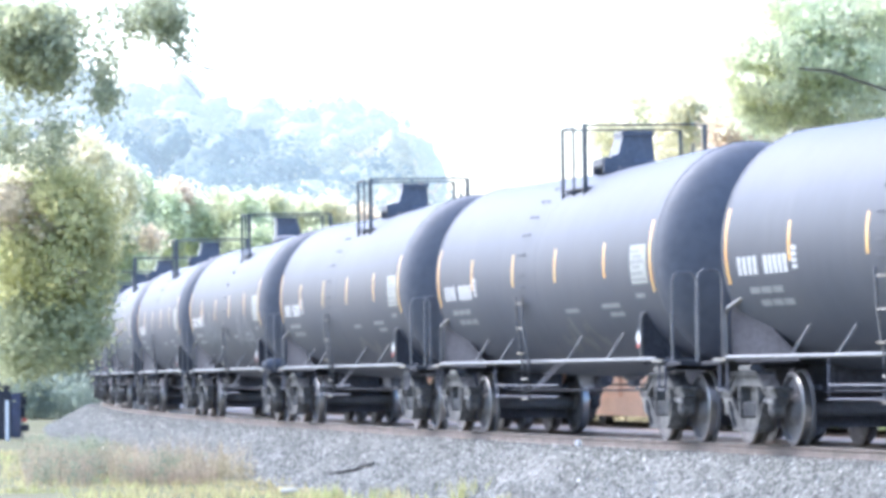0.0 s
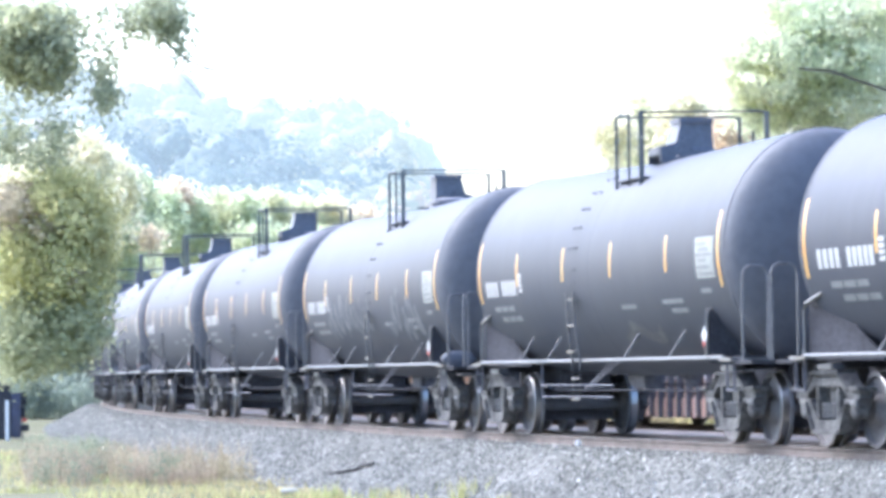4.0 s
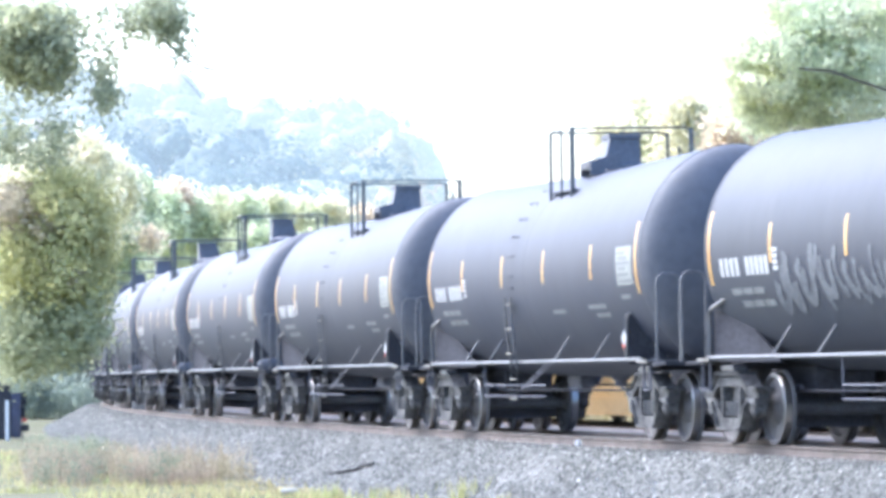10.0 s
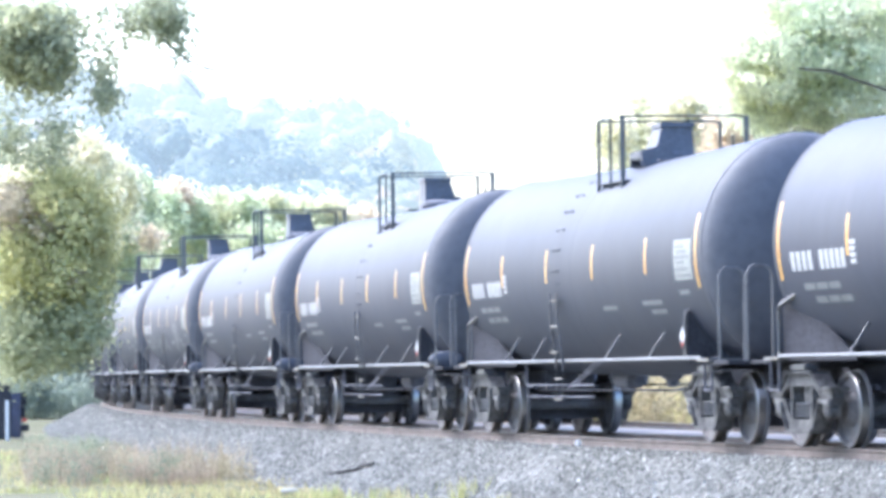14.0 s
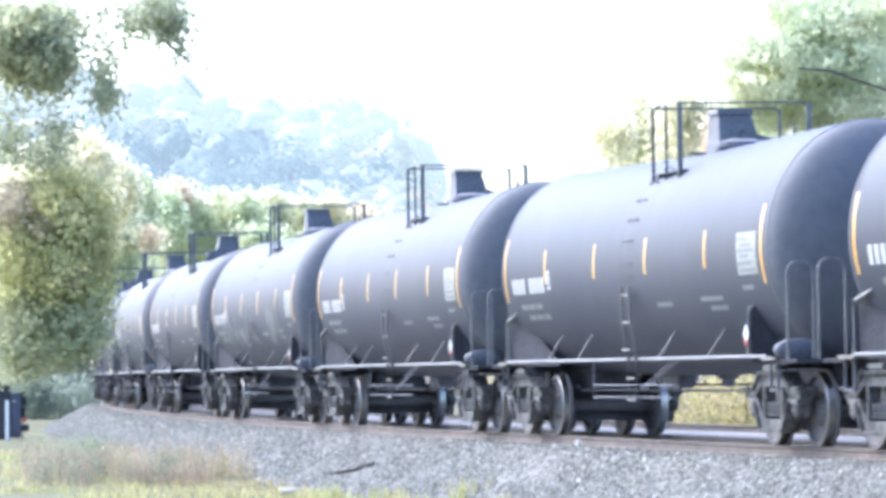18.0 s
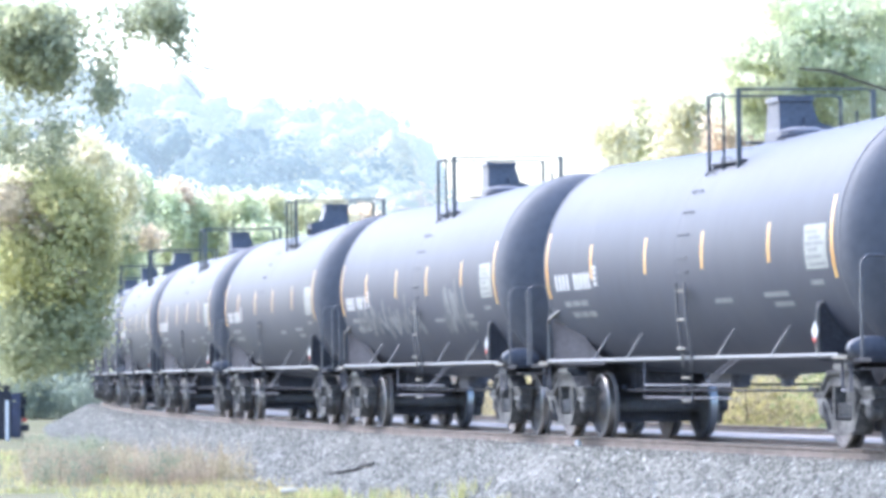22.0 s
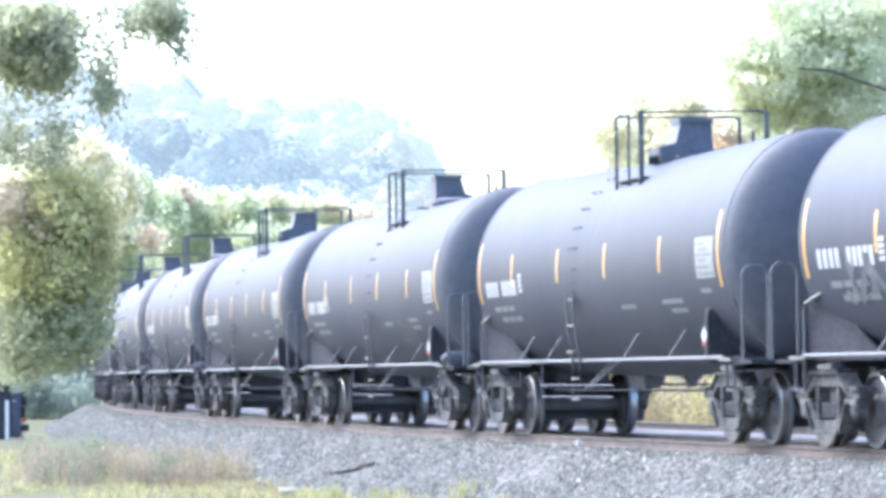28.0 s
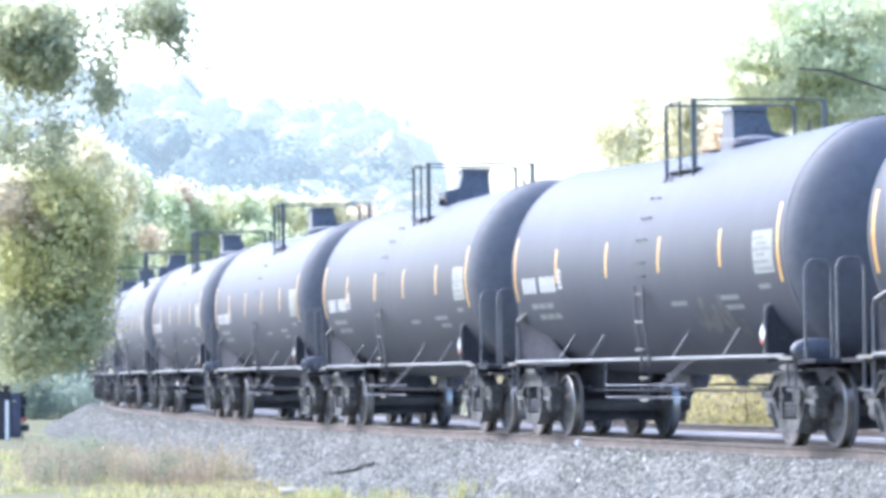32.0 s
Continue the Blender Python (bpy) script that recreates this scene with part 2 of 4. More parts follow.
for base in (0.0, SECOND):
    track = tagged(new("track", None), "rusty steel rails on weathered timber sleepers", "track", kind="structure")
    for side in (GAUGE / 2, -GAUGE / 2):
        rail = sweep("rail", RAIL_SHAPE, S_TRACK, RAIL, base + side)
        rail.parent = track
        head = sweep("running_surface", HEAD_SHAPE, S_TRACK, BRIGHT, base + side)
        head.parent = rail
    bm = bmesh.new()
    box(bm, (0, 0, -0.275), (0.26, 2.95, 0.18), None, 0.012)
    tie_mesh = None
    for i in range(300 if base == 0 else 200):
        s = 30.0 + i * 0.5
        if tie_mesh is None:
            tie = part("sleeper", bm, TIE, track)
            tie_mesh = tie.data
        else:
            tie = new("sleeper", tie_mesh)
            tie.parent = track
        tie.matrix_basis = on_line(s, 0.3, base) @ pose(0, 0, 0.0, 0, 0, (i * 37 % 11 - 5) * 0.25)

# ---- a tank car ----
R, WIDE, ZC, CYL, SHIFT, PITCH, BOGIE_AT = 1.75, 1.56, 2.84, 7.4, 0.3, 18.1, 6.95
TILT_X = Matrix.Translation((SHIFT, 0, ZC)) @ Matrix.Diagonal((1.0, WIDE / R, 1.0, 1.0))


def sag(u):
    """The tank's two halves slope a little towards its middle."""
    return -0.09 * max(0.0, 1.0 - abs(u - SHIFT) / CYL)


def settle(bm):
    for v in bm.verts:
        v.co.z += sag(v.co.x)


def on_tank(u, z, side, lift=0.004):
    zc = ZC + sag(u)
    a = math.asin(max(-R, min(R, z - zc)) / R)
    return Vector((u, side * (WIDE + lift) * math.cos(a), zc + (R + lift) * math.sin(a)))


def patch(bm, u0, u1, z0, z1, side, lift=0.004, n=6, slant=0.0):
    """A painted or taped patch that lies on the tank's skin."""
    rows = []
    for i in range(n + 1):
        z = z0 + (z1 - z0) * i / n
        rows.append([bm.verts.new(on_tank(u + slant * i / n, z, side, lift)) for u in (u0, u1)])
    for a, b in zip(rows, rows[1:]):
        f = (a[0], a[1], b[1], b[0])
        bm.faces.new(f if side < 0 else f[::-1])


def make_wheelset(parent, x):
    bm = bmesh.new()
    rod(bm, (0, -0.72, 0), (0, 0.72, 0), 0.1, 12)
    for side in (-1, 1):
        m = Matrix.Translation((0, side * 0.753, 0)) @ Matrix.Rotation(side * math.pi / 2, 4, "Z")
        lathe(bm, [(-0.1, 0.0), (-0.1, 0.12), (-0.05, 0.16), (-0.03, 0.36), (-0.085, 0.40), (-0.085, 0.485), (-0.055, 0.485), (-0.045, 0.457), (0.06, 0.452), (0.065, 0.40), (0.02, 0.385), (0.0, 0.2), (0.06, 0.15), (0.09, 0.12), (0.09, 0.0)], 36, m)
    ws = part("wheelset", bm, WHEEL, parent)
    for side in (-1, 1):
        bm = bmesh.new()
        m = Matrix.Translation((0, side * 0.753, 0)) @ Matrix.Rotation(side * math.pi / 2, 4, "Z")
        rings = [(-0.04, 0.4585), (0.058, 0.4535), (0.0665, 0.444)]
        lathe(bm, rings, 36, m)
        me = bpy.data.meshes.new("tread")
        bm.to_mesh(me)
        bm.free()
        me.materials.append(BRIGHT)
        ws.data.materials.append(BRIGHT) if len(ws.data.materials) < 2 else None
        join = bmesh.new()
        join.from_mesh(ws.data)
        count = len(join.faces)
        join.from_mesh(me)
        join.faces.ensure_lookup_table()
        for f in list(join.faces)[count:]:
            f.material_index = 1
        join.to_mesh(ws.data)
        join.free()
        bpy.data.meshes.remove(me)
    ws.location = (x, 0, 0.457)
    return ws


def make_truck(parent, x):
    """A three-piece bogie: bolster, two cast side frames with springs, two wheelsets."""
    bm = bmesh.new()
    box(bm, (0, 0, 0.62), (0.36, 2.0, 0.26), None, 0.03)
    rod(bm, (0, 0, 0.7), (0, 0, 0.86), 0.22, 16)
    truck = part("truck", bm, BOGIE, parent, "dusty cast-steel bogie")
    truck.location = (x, 0, 0)
    for side in (-1, 1):
        y = side * 1.02
        bm = bmesh.new()
        top = [(-1.08, 0.60), (-1.06, 0.70), (-0.72, 0.72), (-0.45, 0.90), (0.45, 0.90), (0.72, 0.72), (1.06, 0.70), (1.08, 0.60), (0.74, 0.58), (0.46, 0.74), (0.30, 0.74), (-0.30, 0.74), (-0.46, 0.74), (-0.74, 0.58)]
        plate(bm, [(a, y, b) for a, b in top], (0, 0.16, 0))
        low = [(-0.74, 0.60), (-0.60, 0.60), (-0.36, 0.34), (0.36, 0.34), (0.60, 0.60), (0.74, 0.60), (0.52, 0.26), (0.42, 0.20), (-0.42, 0.20), (-0.52, 0.26)]
        plate(bm, [(a, y, b) for a, b in low], (0, 0.15, 0))
        for c in (-0.34, 0.34):
            box(bm, (c, y, 0.55), (0.1, 0.15, 0.5), None, 0.015)
        box(bm, (0, y, 0.9), (0.94, 0.26, 0.05), None, 0.012)
        box(bm, (0, y, 0.2), (0.86, 0.26, 0.05), None, 0.012)
        for c in (-1, 1):
            box(bm, (c * 0.98, y, 0.71), (0.3, 0.26, 0.045), None, 0.012)
            box(bm, (c * 0.58, y, 0.8), (0.36, 0.24, 0.04), Matrix.Rotation(c * 0.6, 4, "Y"), 0.01)
            box(bm, (c * 0.56, y, 0.38), (0.4, 0.24, 0.04), Matrix.Rotation(c * -0.98, 4, "Y"), 0.01)
        part("side_frame", bm, BOGIE, truck)
        for c in (-0.83, 0.83):
            bm = bmesh.new()
            box(bm, (c, side * 1.0, 0.56), (0.26, 0.2, 0.1), None, 0.02)
            part("bearing_adapter", bm, STEEL, truck)
        bm = bmesh.new()
        for c in (-0.17, 0.0, 0.17):
            pts = [(c + 0.065 * math.cos(k * 0.8), y + 0.065 * math.sin(k * 0.8), 0.35 + 0.19 * k / 32) for k in range(33)]
            pipe(bm, pts, 0.017, 5)
        part("spring", bm, STEEL, truck)
        for c in (-0.83, 0.83):
            bm = bmesh.new()
            lathe(bm, [(0.0, 0.0), (0.0, 0.11), (0.12, 0.11), (0.15, 0.085), (0.16, 0.06), (0.17, 0.0)], 14, Matrix.Translation((c, side * 0.94, 0.457)) @ Matrix.Rotation(side * math.pi / 2, 4, "Z"))
            part("bearing_cap", bm, BOGIE, truck)
    for c in (-0.83, 0.83):
        make_wheelset(truck, c)
    for side in (-1, 1):
        bm = bmesh.new()
        box(bm, (0.05, side * 1.06, 0.97), (0.5, 0.2, 0.07), None, 0.02)
        part("bolster_end", bm, BAR, truck, "pale worn bolster end")
    bm = bmesh.new()
    for c in (-1, 1):
        box(bm, (c * 0.36, 0, 0.34), (0.09, 1.7, 0.26), None, 0.02)
        for side in (-1, 1):
            box(bm, (c * 0.43, side * 0.75, 0.42), (0.06, 0.09, 0.3), None, 0.01)
    part("brake_beam", bm, VEILED, truck)
    bm = bmesh.new()
    box(bm, (0, 0, 0.8), (1.9, 0.62, 0.16), None, 0.03)
    for c in (-1, 1):
        box(bm, (c * 0.42, 0, 0.5), (0.3, 1.15, 0.3), None, 0.03)
    for y in (-0.5, 0.5):
        rod(bm, (-1.0, y, 0.66), (1.0, y, 0.72), 0.04, 6)
    part("brake_rigging", bm, VEILED, truck)
    for ob in truck.children:
        ob.data.transform(Matrix.Scale(PLAN, 4))
        ob.location *= PLAN
    truck.data.transform(Matrix.Scale(PLAN, 4))
    return truck


def make_tank_car(name, lad, brake_ahead):
    car = tagged(new(name, None), "black tank car with yellow tape bars and white stencils", "tank car", "tank cars of the train")
    bm = bmesh.new()
    lathe(bm, [(-CYL, R)] + [(-CYL + (2 * CYL) * i / 40, R) for i in range(1, 40)] + [(CYL, R)], 72, TILT_X)
    settle(bm)
    shell = part("tank_shell", bm, TANK, car, smooth=True)
    for end in (-1, 1):
        bm = bmesh.new()
        lathe(bm, [(end * (CYL + 0.76 * math.sin(a)), R * math.cos(a)) for a in [math.pi / 2 * i / 12 for i in range(12)]] + [(end * (CYL + 0.76), 0.0)], 72, TILT_X)
        settle(bm)
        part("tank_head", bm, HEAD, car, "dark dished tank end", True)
        bm = bmesh.new()
        lathe(bm, [(end * (CYL - 0.03), R + 0.001), (end * (CYL - 0.03), R + 0.008), (end * (CYL + 0.03), R + 0.008), (end * (CYL + 0.03), R - 0.01)], 72, TILT_X)
        settle(bm)
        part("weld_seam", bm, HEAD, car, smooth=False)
    for u in (0.0,):
        bm = bmesh.new()
        lathe(bm, [(u - 0.02, R + 0.0005), (u - 0.012, R + 0.003), (u + 0.012, R + 0.003), (u + 0.02, R + 0.0005)], 72, TILT_X)
        settle(bm)
        part("weld_seam", bm, TANK, car)
    for side in (-1, 1):
        for u, z0, z1 in ((-6.97, 2.32, 3.4), (-4.28, 2.58, 3.13), (-1.25, 2.58, 3.13), (1.65, 2.58, 3.13), (4.75, 2.58, 3.13), (7.42, 2.3, 3.4)):
            bm = bmesh.new()
            patch(bm, u - 0.047, u + 0.047, z0, z1, side, 0.005)
            part("reflective_bar", bm, YELLOW, car, "yellow reflective tape")
    # stencils on the side towards the camera, one piece a mark
    side = -1
    for u, z1 in [(-6.42 + 0.225 * k, 2.69) for k in range(4)] + [(-5.3 + 0.205 * k, 2.69) for k in range(5)]:
        bm = bmesh.new()
        patch(bm, u - 0.072, u + 0.072, 2.43, z1, side, 0.006, 2)
        part("marking", bm, WHITE, car)
    for k in range(4):
        bm = bmesh.new()
        patch(bm, -4.2, -3.99, 2.47 + 0.085 * k, 2.53 + 0.085 * k, side, 0.006, 2)
        part("marking", bm, WHITE, car)
    for z in (2.21, 2.03):
        for k in range(3):
            bm = bmesh.new()
            u = -5.95 + k * 0.48 + (2.2 - z) * 1.6
            patch(bm, u - 0.21, u + 0.21, z - 0.045, z + 0.045, side, 0.006, 2)
            part("weight_line", bm, FADED, car)
    bm = bmesh.new()
    patch(bm, 6.3, 7.2, 2.44, 3.04, side, 0.005, 6)
    panel = part("data_panel", bm, PLACARD, car, "pale stencilled data panel")
    for i, z in enumerate((2.94, 2.86, 2.78, 2.7, 2.6, 2.5)):
        bm = bmesh.new()
        patch(bm, 6.36 + 0.1 * (i % 2), 6.85 + 0.13 * ((i * 7) % 3), z - 0.026, z + 0.026, side, 0.008, 1)
        part("panel_line", bm, FADED, panel)
    for u, w, z in ((2.35, 0.8, 2.1), (4.75, 1.05, 2.14), (4.95, 0.8, 2.0), (6.6, 0.5, 2.26)):
        bm = bmesh.new()
        patch(bm, u - w / 2, u + w / 2, z - 0.035, z + 0.035, side, 0.006, 1)
        part("stencil_line", bm, FADED, car)
    for side in (-1, 1):
        # side rail, its struts and the end guards
        y = side * 1.45
        bm = bmesh.new()
        rod(bm, (-7.32, y, 1.27), (7.32, y, 1.27), 0.03, 10)
        part("side_rail", bm, BAR, car, "light grey steel side rail")
        for u in (-4.55, -2.7, 2.0, 4.5):
            bm = bmesh.new()
            rod(bm, (u, y, 1.28), (u + 0.12, side * 1.2, 1.7), 0.02, 6)
            part("strut", bm, STEEL, car)
        for e in (-1, 1):
            bm = bmesh.new()
            if e < 0:
                plate(bm, [(-7.3, side * 1.36, 1.2), (-7.3, side * 1.36, 1.95), (-6.75, side * 1.32, 2.12), (-5.4, side * 1.02, 1.25), (-5.4, side * 1.02, 1.2)], (0, 0.025, 0))
                post = [(-7.3, y, 1.25), (-7.3, y, 1.9), (-7.22, y, 1.98), (-6.7, side * 1.4, 2.12)]
            else:
                plate(bm, [(6.52, side * 1.42, 1.2), (6.52, side * 1.42, 1.96), (6.58, side * 1.2, 2.14), (6.6, side * 0.8, 1.25), (6.6, side * 0.8, 1.2)], (0.03, 0, 0))
                post = [(6.5, y, 1.25), (6.5, y, 1.9), (6.51, y - side * 0.03, 1.97), (6.58, side * 1.2, 2.12)]
            part("bolster_web", bm, MATTE, car)
            bm = bmesh.new()
            pipe(bm, post, 0.03, 6)
            part("corner_post", bm, GREY, car)
            bm = bmesh.new()
            box(bm, (e * 7.5, side * 1.2, 1.24), (0.6, 0.6, 0.05), None, 0.008)
            part("step_plate", bm, GREY, car)
            bm = bmesh.new()
            box(bm, (e * 7.55, side * 1.42, 0.8), (0.36, 0.05, 0.03), None, 0.006)
            for du in (-0.17, 0.17):
                box(bm, (e * 7.55 + du, side * 1.42, 1.0), (0.025, 0.04, 0.42), None, 0.006)
            part("sill_step", bm, FRAME, car)
            if e * side > 0:
                continue
            bm = bmesh.new()
            rod(bm, (e * 6.47, y - side * 0.01, 1.3), (e * 6.47, y - side * 0.01, 2.0), 0.018, 6)
            stand = part("placard_holder", bm, GREY, car)
            bm = bmesh.new()
            plate(bm, [(e * 6.47, y + side * 0.03, 1.46), (e * 6.47 + 0.14, y + side * 0.03, 1.6), (e * 6.47, y + side * 0.03, 1.74), (e * 6.47 - 0.14, y + side * 0.03, 1.6)], (0, 0.012, 0))
            sign = part("placard", bm, WHITE, stand, "white and red diamond placard")
            bm = bmesh.new()
            plate(bm, [(e * 6.47, y + side * 0.042, 1.43), (e * 6.47 + 0.06, y + side * 0.042, 1.5), (e * 6.47, y + side * 0.042, 1.51), (e * 6.47 - 0.06, y + side * 0.042, 1.5)], (0, 0.008, 0))
            part("placard_print", bm, RED, stand)
        # ladder from the step to the top
        low = [(1.5, 0.62), (1.5, 1.27), (1.58, 1.9), (1.6, 2.4)]
        arc = [(1.62 * math.cos(a), ZC - 0.08 + 1.81 * math.sin(a)) for a in [-0.12, 0.0] + [i * 0.2 for i in range(1, 6)]]
        bm = bmesh.new()
        for du in (-0.22, 0.22):
            pipe(bm, [(lad + du, side * a, b) for a, b in low], 0.02, 6)
        ladder = part("ladder", bm, LADDER, car)
        for z in (0.64, 0.98, 1.42, 1.85, 2.28):
            bm = bmesh.new()
            y1 = side * (1.5 if z < 1.4 else 1.57)
            box(bm, (lad, y1, z), (0.44, 0.06, 0.035), None, 0.006)
            part("rung", bm, GREY, ladder)
        for a, b in arc:
            bm = bmesh.new()
            pipe(bm, [(lad - 0.22, side * a * 0.96, ZC + (b - ZC) * 0.96), (lad - 0.22, side * a * 0.985, ZC + (b - ZC) * 0.985), (lad + 0.22, side * a * 0.985, ZC + (b - ZC) * 0.985), (lad + 0.22, side * a * 0.96, ZC + (b - ZC) * 0.96)], 0.008, 5)
            iron = part("grab_iron", bm, TANK, car)
            for du in (-0.22, 0.22) if side < 0 else ():
                bm = bmesh.new()
                box(bm, (lad + du, side * a * 0.963, ZC + (b - ZC) * 0.963), (0.05, 0.035, 0.035), None, 0.01)
                part("foot", bm, HEAD, iron)
    # end handrails and couplers
    for e in (-1, 1):
        for side in (-1, 1):
            bm = bmesh.new()
            u, y0, y1 = (8.4, 1.5, 1.12) if e > 0 else (-8.55, 1.47, 1.08)
            pts = [(u, side * y0, 1.22), (u, side * y0, 2.44), (u, side * (y0 - 0.03), 2.52), (u, side * (y0 - 0.1), 2.57), (u, side * (y1 + 0.1), 2.57), (u, side * (y1 + 0.03), 2.52), (u, side * y1, 2.44), (u, side * y1, 1.22)]
            pipe(bm, pts, 0.023, 6)
            part("end_handrail", bm, LADDER, car)
        bm = bmesh.new()
        box(bm, (e * 8.03, 0, 1.2), (1.06, 2.85, 0.06), None, 0.01)
        part("end_platform", bm, MATTE, car)
        bm = bmesh.new()
        box(bm, (e * 7.0, 0, 0.98), (3.0, 0.9, 0.46), None, 0.03)
        part("stub_sill", bm, MATTE, car)
        bm = bmesh.new()
        box(bm, (e * BOGIE_AT, 0, 1.2), (0.6, 2.3, 0.2), None, 0.03)
        part("body_bolster", bm, MATTE, car)
        bm = bmesh.new()
        box(bm, (e * 8.65, 0, 0.86), (0.5, 0.18, 0.2), None, 0.03)
        box(bm, (e * 8.92, 0.05, 0.86), (0.22, 0.3, 0.28), None, 0.05)
        part("coupler", bm, BOGIE, car)
        bm = bmesh.new()
        pipe(bm, [(e * 8.5, 0.35, 0.95), (e * 8.75, 0.36, 0.6), (e * 9.0, 0.2, 0.48)], 0.03, 6)
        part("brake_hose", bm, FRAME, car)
        make_truck(car, e * BOGIE_AT)
    # brake gear and the bottom outlet
    bm = bmesh.new()
    lathe(bm, [(-1.4, 0.0), (-1.38, 0.15), (-1.3, 0.2), (-0.3, 0.2), (-0.22, 0.15), (-0.2, 0.0)], 16, Matrix.Translation((-2.6, 0.5, 1.0)))
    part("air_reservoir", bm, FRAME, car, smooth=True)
    for z, y in ((0.78, -0.6), (0.86, 0.5)):
        bm = bmesh.new()
        rod(bm, (-6.0, y, z), (6.0, y, z), 0.018, 6)
        part("brake_rod", bm, MATTE, car)
    bm = bmesh.new()
    lathe(bm, [(0.0, 0.32), (0.12, 0.32), (0.16, 0.2), (0.32, 0.18), (0.36, 0.11), (0.46, 0.1), (0.48, 0.0)], 16, Matrix.Translation((0.9, 0, 1.3)) @ Matrix.Rotation(math.pi / 2, 4, "Y"))
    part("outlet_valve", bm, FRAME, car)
    bm = bmesh.new()
    box(bm, (-2.4, 0.2, 0.98), (0.9, 0.3, 0.35), None, 0.03)
    for u in (-2.9, -1.9):
        box(bm, (u, 0.2, 1.15), (0.06, 0.06, 0.5))
    part("brake_cylinder", bm, FRAME, car)
    bm = bmesh.new()
    pipe(bm, [(lad - 2.5, -1.42, 1.25), (lad - 2.5, -1.42, 0.9), (lad - 2.46, -1.42, 0.87), (lad + 1.9, -1.42, 0.87)], 0.016, 6)
    pipe(bm, [(lad - 2.5, -1.42, 0.9), (lad - 2.5, -1.42, 0.68), (lad + 1.9, -1.42, 0.68)], 0.014, 6)
    for du in (0.0, 0.35):
        pipe(bm, [(lad + 0.2 + du, -1.42, 0.8 + 0.1 * du), (lad + 1.5 + du, -1.3, 1.24)], 0.014, 6)
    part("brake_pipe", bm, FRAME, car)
    # hand brake on one end
    e = 1 if brake_ahead else -1
    bm = bmesh.new()
    lathe(bm, [(-0.12, 0.0), (-0.12, 0.24), (-0.06, 0.29), (0.06, 0.29), (0.1, 0.24), (0.12, 0.0)], 18, Matrix.Translation((e * 7.9, e * -1.2, 1.36)) @ Matrix.Diagonal((0.8, 1.15, 0.55, 1.0)))
    part("hand_brake", bm, HOUSING, car, "dark rounded hand-brake housing", True)
    # the top: valve housing, manway, walkway and railing
    bm = bmesh.new()
    way = 1 if brake_ahead else -1
    rows = [[bm.verts.new((TOP + h * a, way * (wide if b > 0 else -tight), z)) for a, b in ((-1, -way), (1, -way), (1, way), (-1, way))] for z, h, wide, tight in ((4.25, 0.36, 0.44, 0.3), (4.62, 0.35, 0.42, 0.29), (4.66, 0.31, 0.37, 0.28), (5.06, 0.26, 0.25, 0.27), (5.06, 0.29, 0.28, 0.3), (5.13, 0.28, 0.27, 0.29))]
    for p, r in zip(rows, rows[1:]):
        for k in range(4):
            bm.faces.new((p[k], p[(k + 1) % 4], r[(k + 1) % 4], r[k]))
    bm.faces.new(rows[-1])
    housing = part("valve_housing", bm, HOUSING, car, "dark tapered valve housing")
    bm = bmesh.new()
    lathe(bm, [(0.0, 0.34), (0.2, 0.34), (0.21, 0.38), (0.28, 0.38), (0.34, 0.2), (0.34, 0.0)], 20, Matrix.Translation((TOP + (0.55 if brake_ahead else -0.55), 0.0, 4.32)) @ Matrix.Rotation(-math.pi / 2, 4, "Y"))
    part("manway", bm, HOUSING, car)
    for y in (-0.95, 0.95):
        bm = bmesh.new()
        box(bm, (TOP, y, 4.16), (1.6, 0.2, 0.03), None, 0.006)
        part("walkway", bm, HEAD, car)
        for u, thick in ((-0.72, 0.055), (0.0, 0.042), (0.72, 0.08)):
            bm = bmesh.new()
            high = 5.22 if u or y < 0 else 4.95
            box(bm, (TOP + u, y * 1.1, (3.95 + high) / 2), (thick * 0.6, thick, high - 3.95), None, 0.01)
            part("railing_post", bm, RAILING, car)
    for u in (-0.72, 0.72):
        bm = bmesh.new()
        bend = [(0.12 * math.sin(k * math.pi / 8), 0.12 * (1 - math.cos(k * math.pi / 8))) for k in range(5)]
        pipe(bm, [(TOP + u, -1.045, 5.2)] + [(TOP + u, 0.925 + p, 5.22 - q) for p, q in bend] + [(TOP + u, 1.045, 4.9)], 0.019, 6)
        part("cross_rail", bm, RAILING, car)
        bm = bmesh.new()
        box(bm, (TOP + u, 0, 4.5), (0.24, 0.9, 0.03), None, 0.006)
        part("walkway", bm, FRAME, car)
    bm = bmesh.new()
    pipe(bm, [(TOP - 0.72, -1.045, 5.19), (TOP - 0.36, -1.045, 5.23), (TOP, -1.045, 5.2)], 0.022, 6)
    part("side_rail_stub", bm, RAILING, car)
    bm = bmesh.new()
    out = 0.62 * way
    plate(bm, [(TOP - 0.33, out, 4.42), (TOP - 0.33, out, 4.66), (TOP - 0.33, 0.1 * way, 4.82), (TOP - 0.33, 0.1 * way, 4.42)], (0.05, 0, 0))
    plate(bm, [(TOP + 0.33, out, 4.42), (TOP + 0.33, out, 4.66), (TOP + 0.33, 0.1 * way, 4.82), (TOP + 0.33, 0.1 * way, 4.42)], (0.05, 0, 0))
    box(bm, (TOP, 0.45 * way, 4.6), (0.64, 0.36, 0.14), None, 0.03)
    part("valve_hood", bm, HOUSING, housing)
    return car


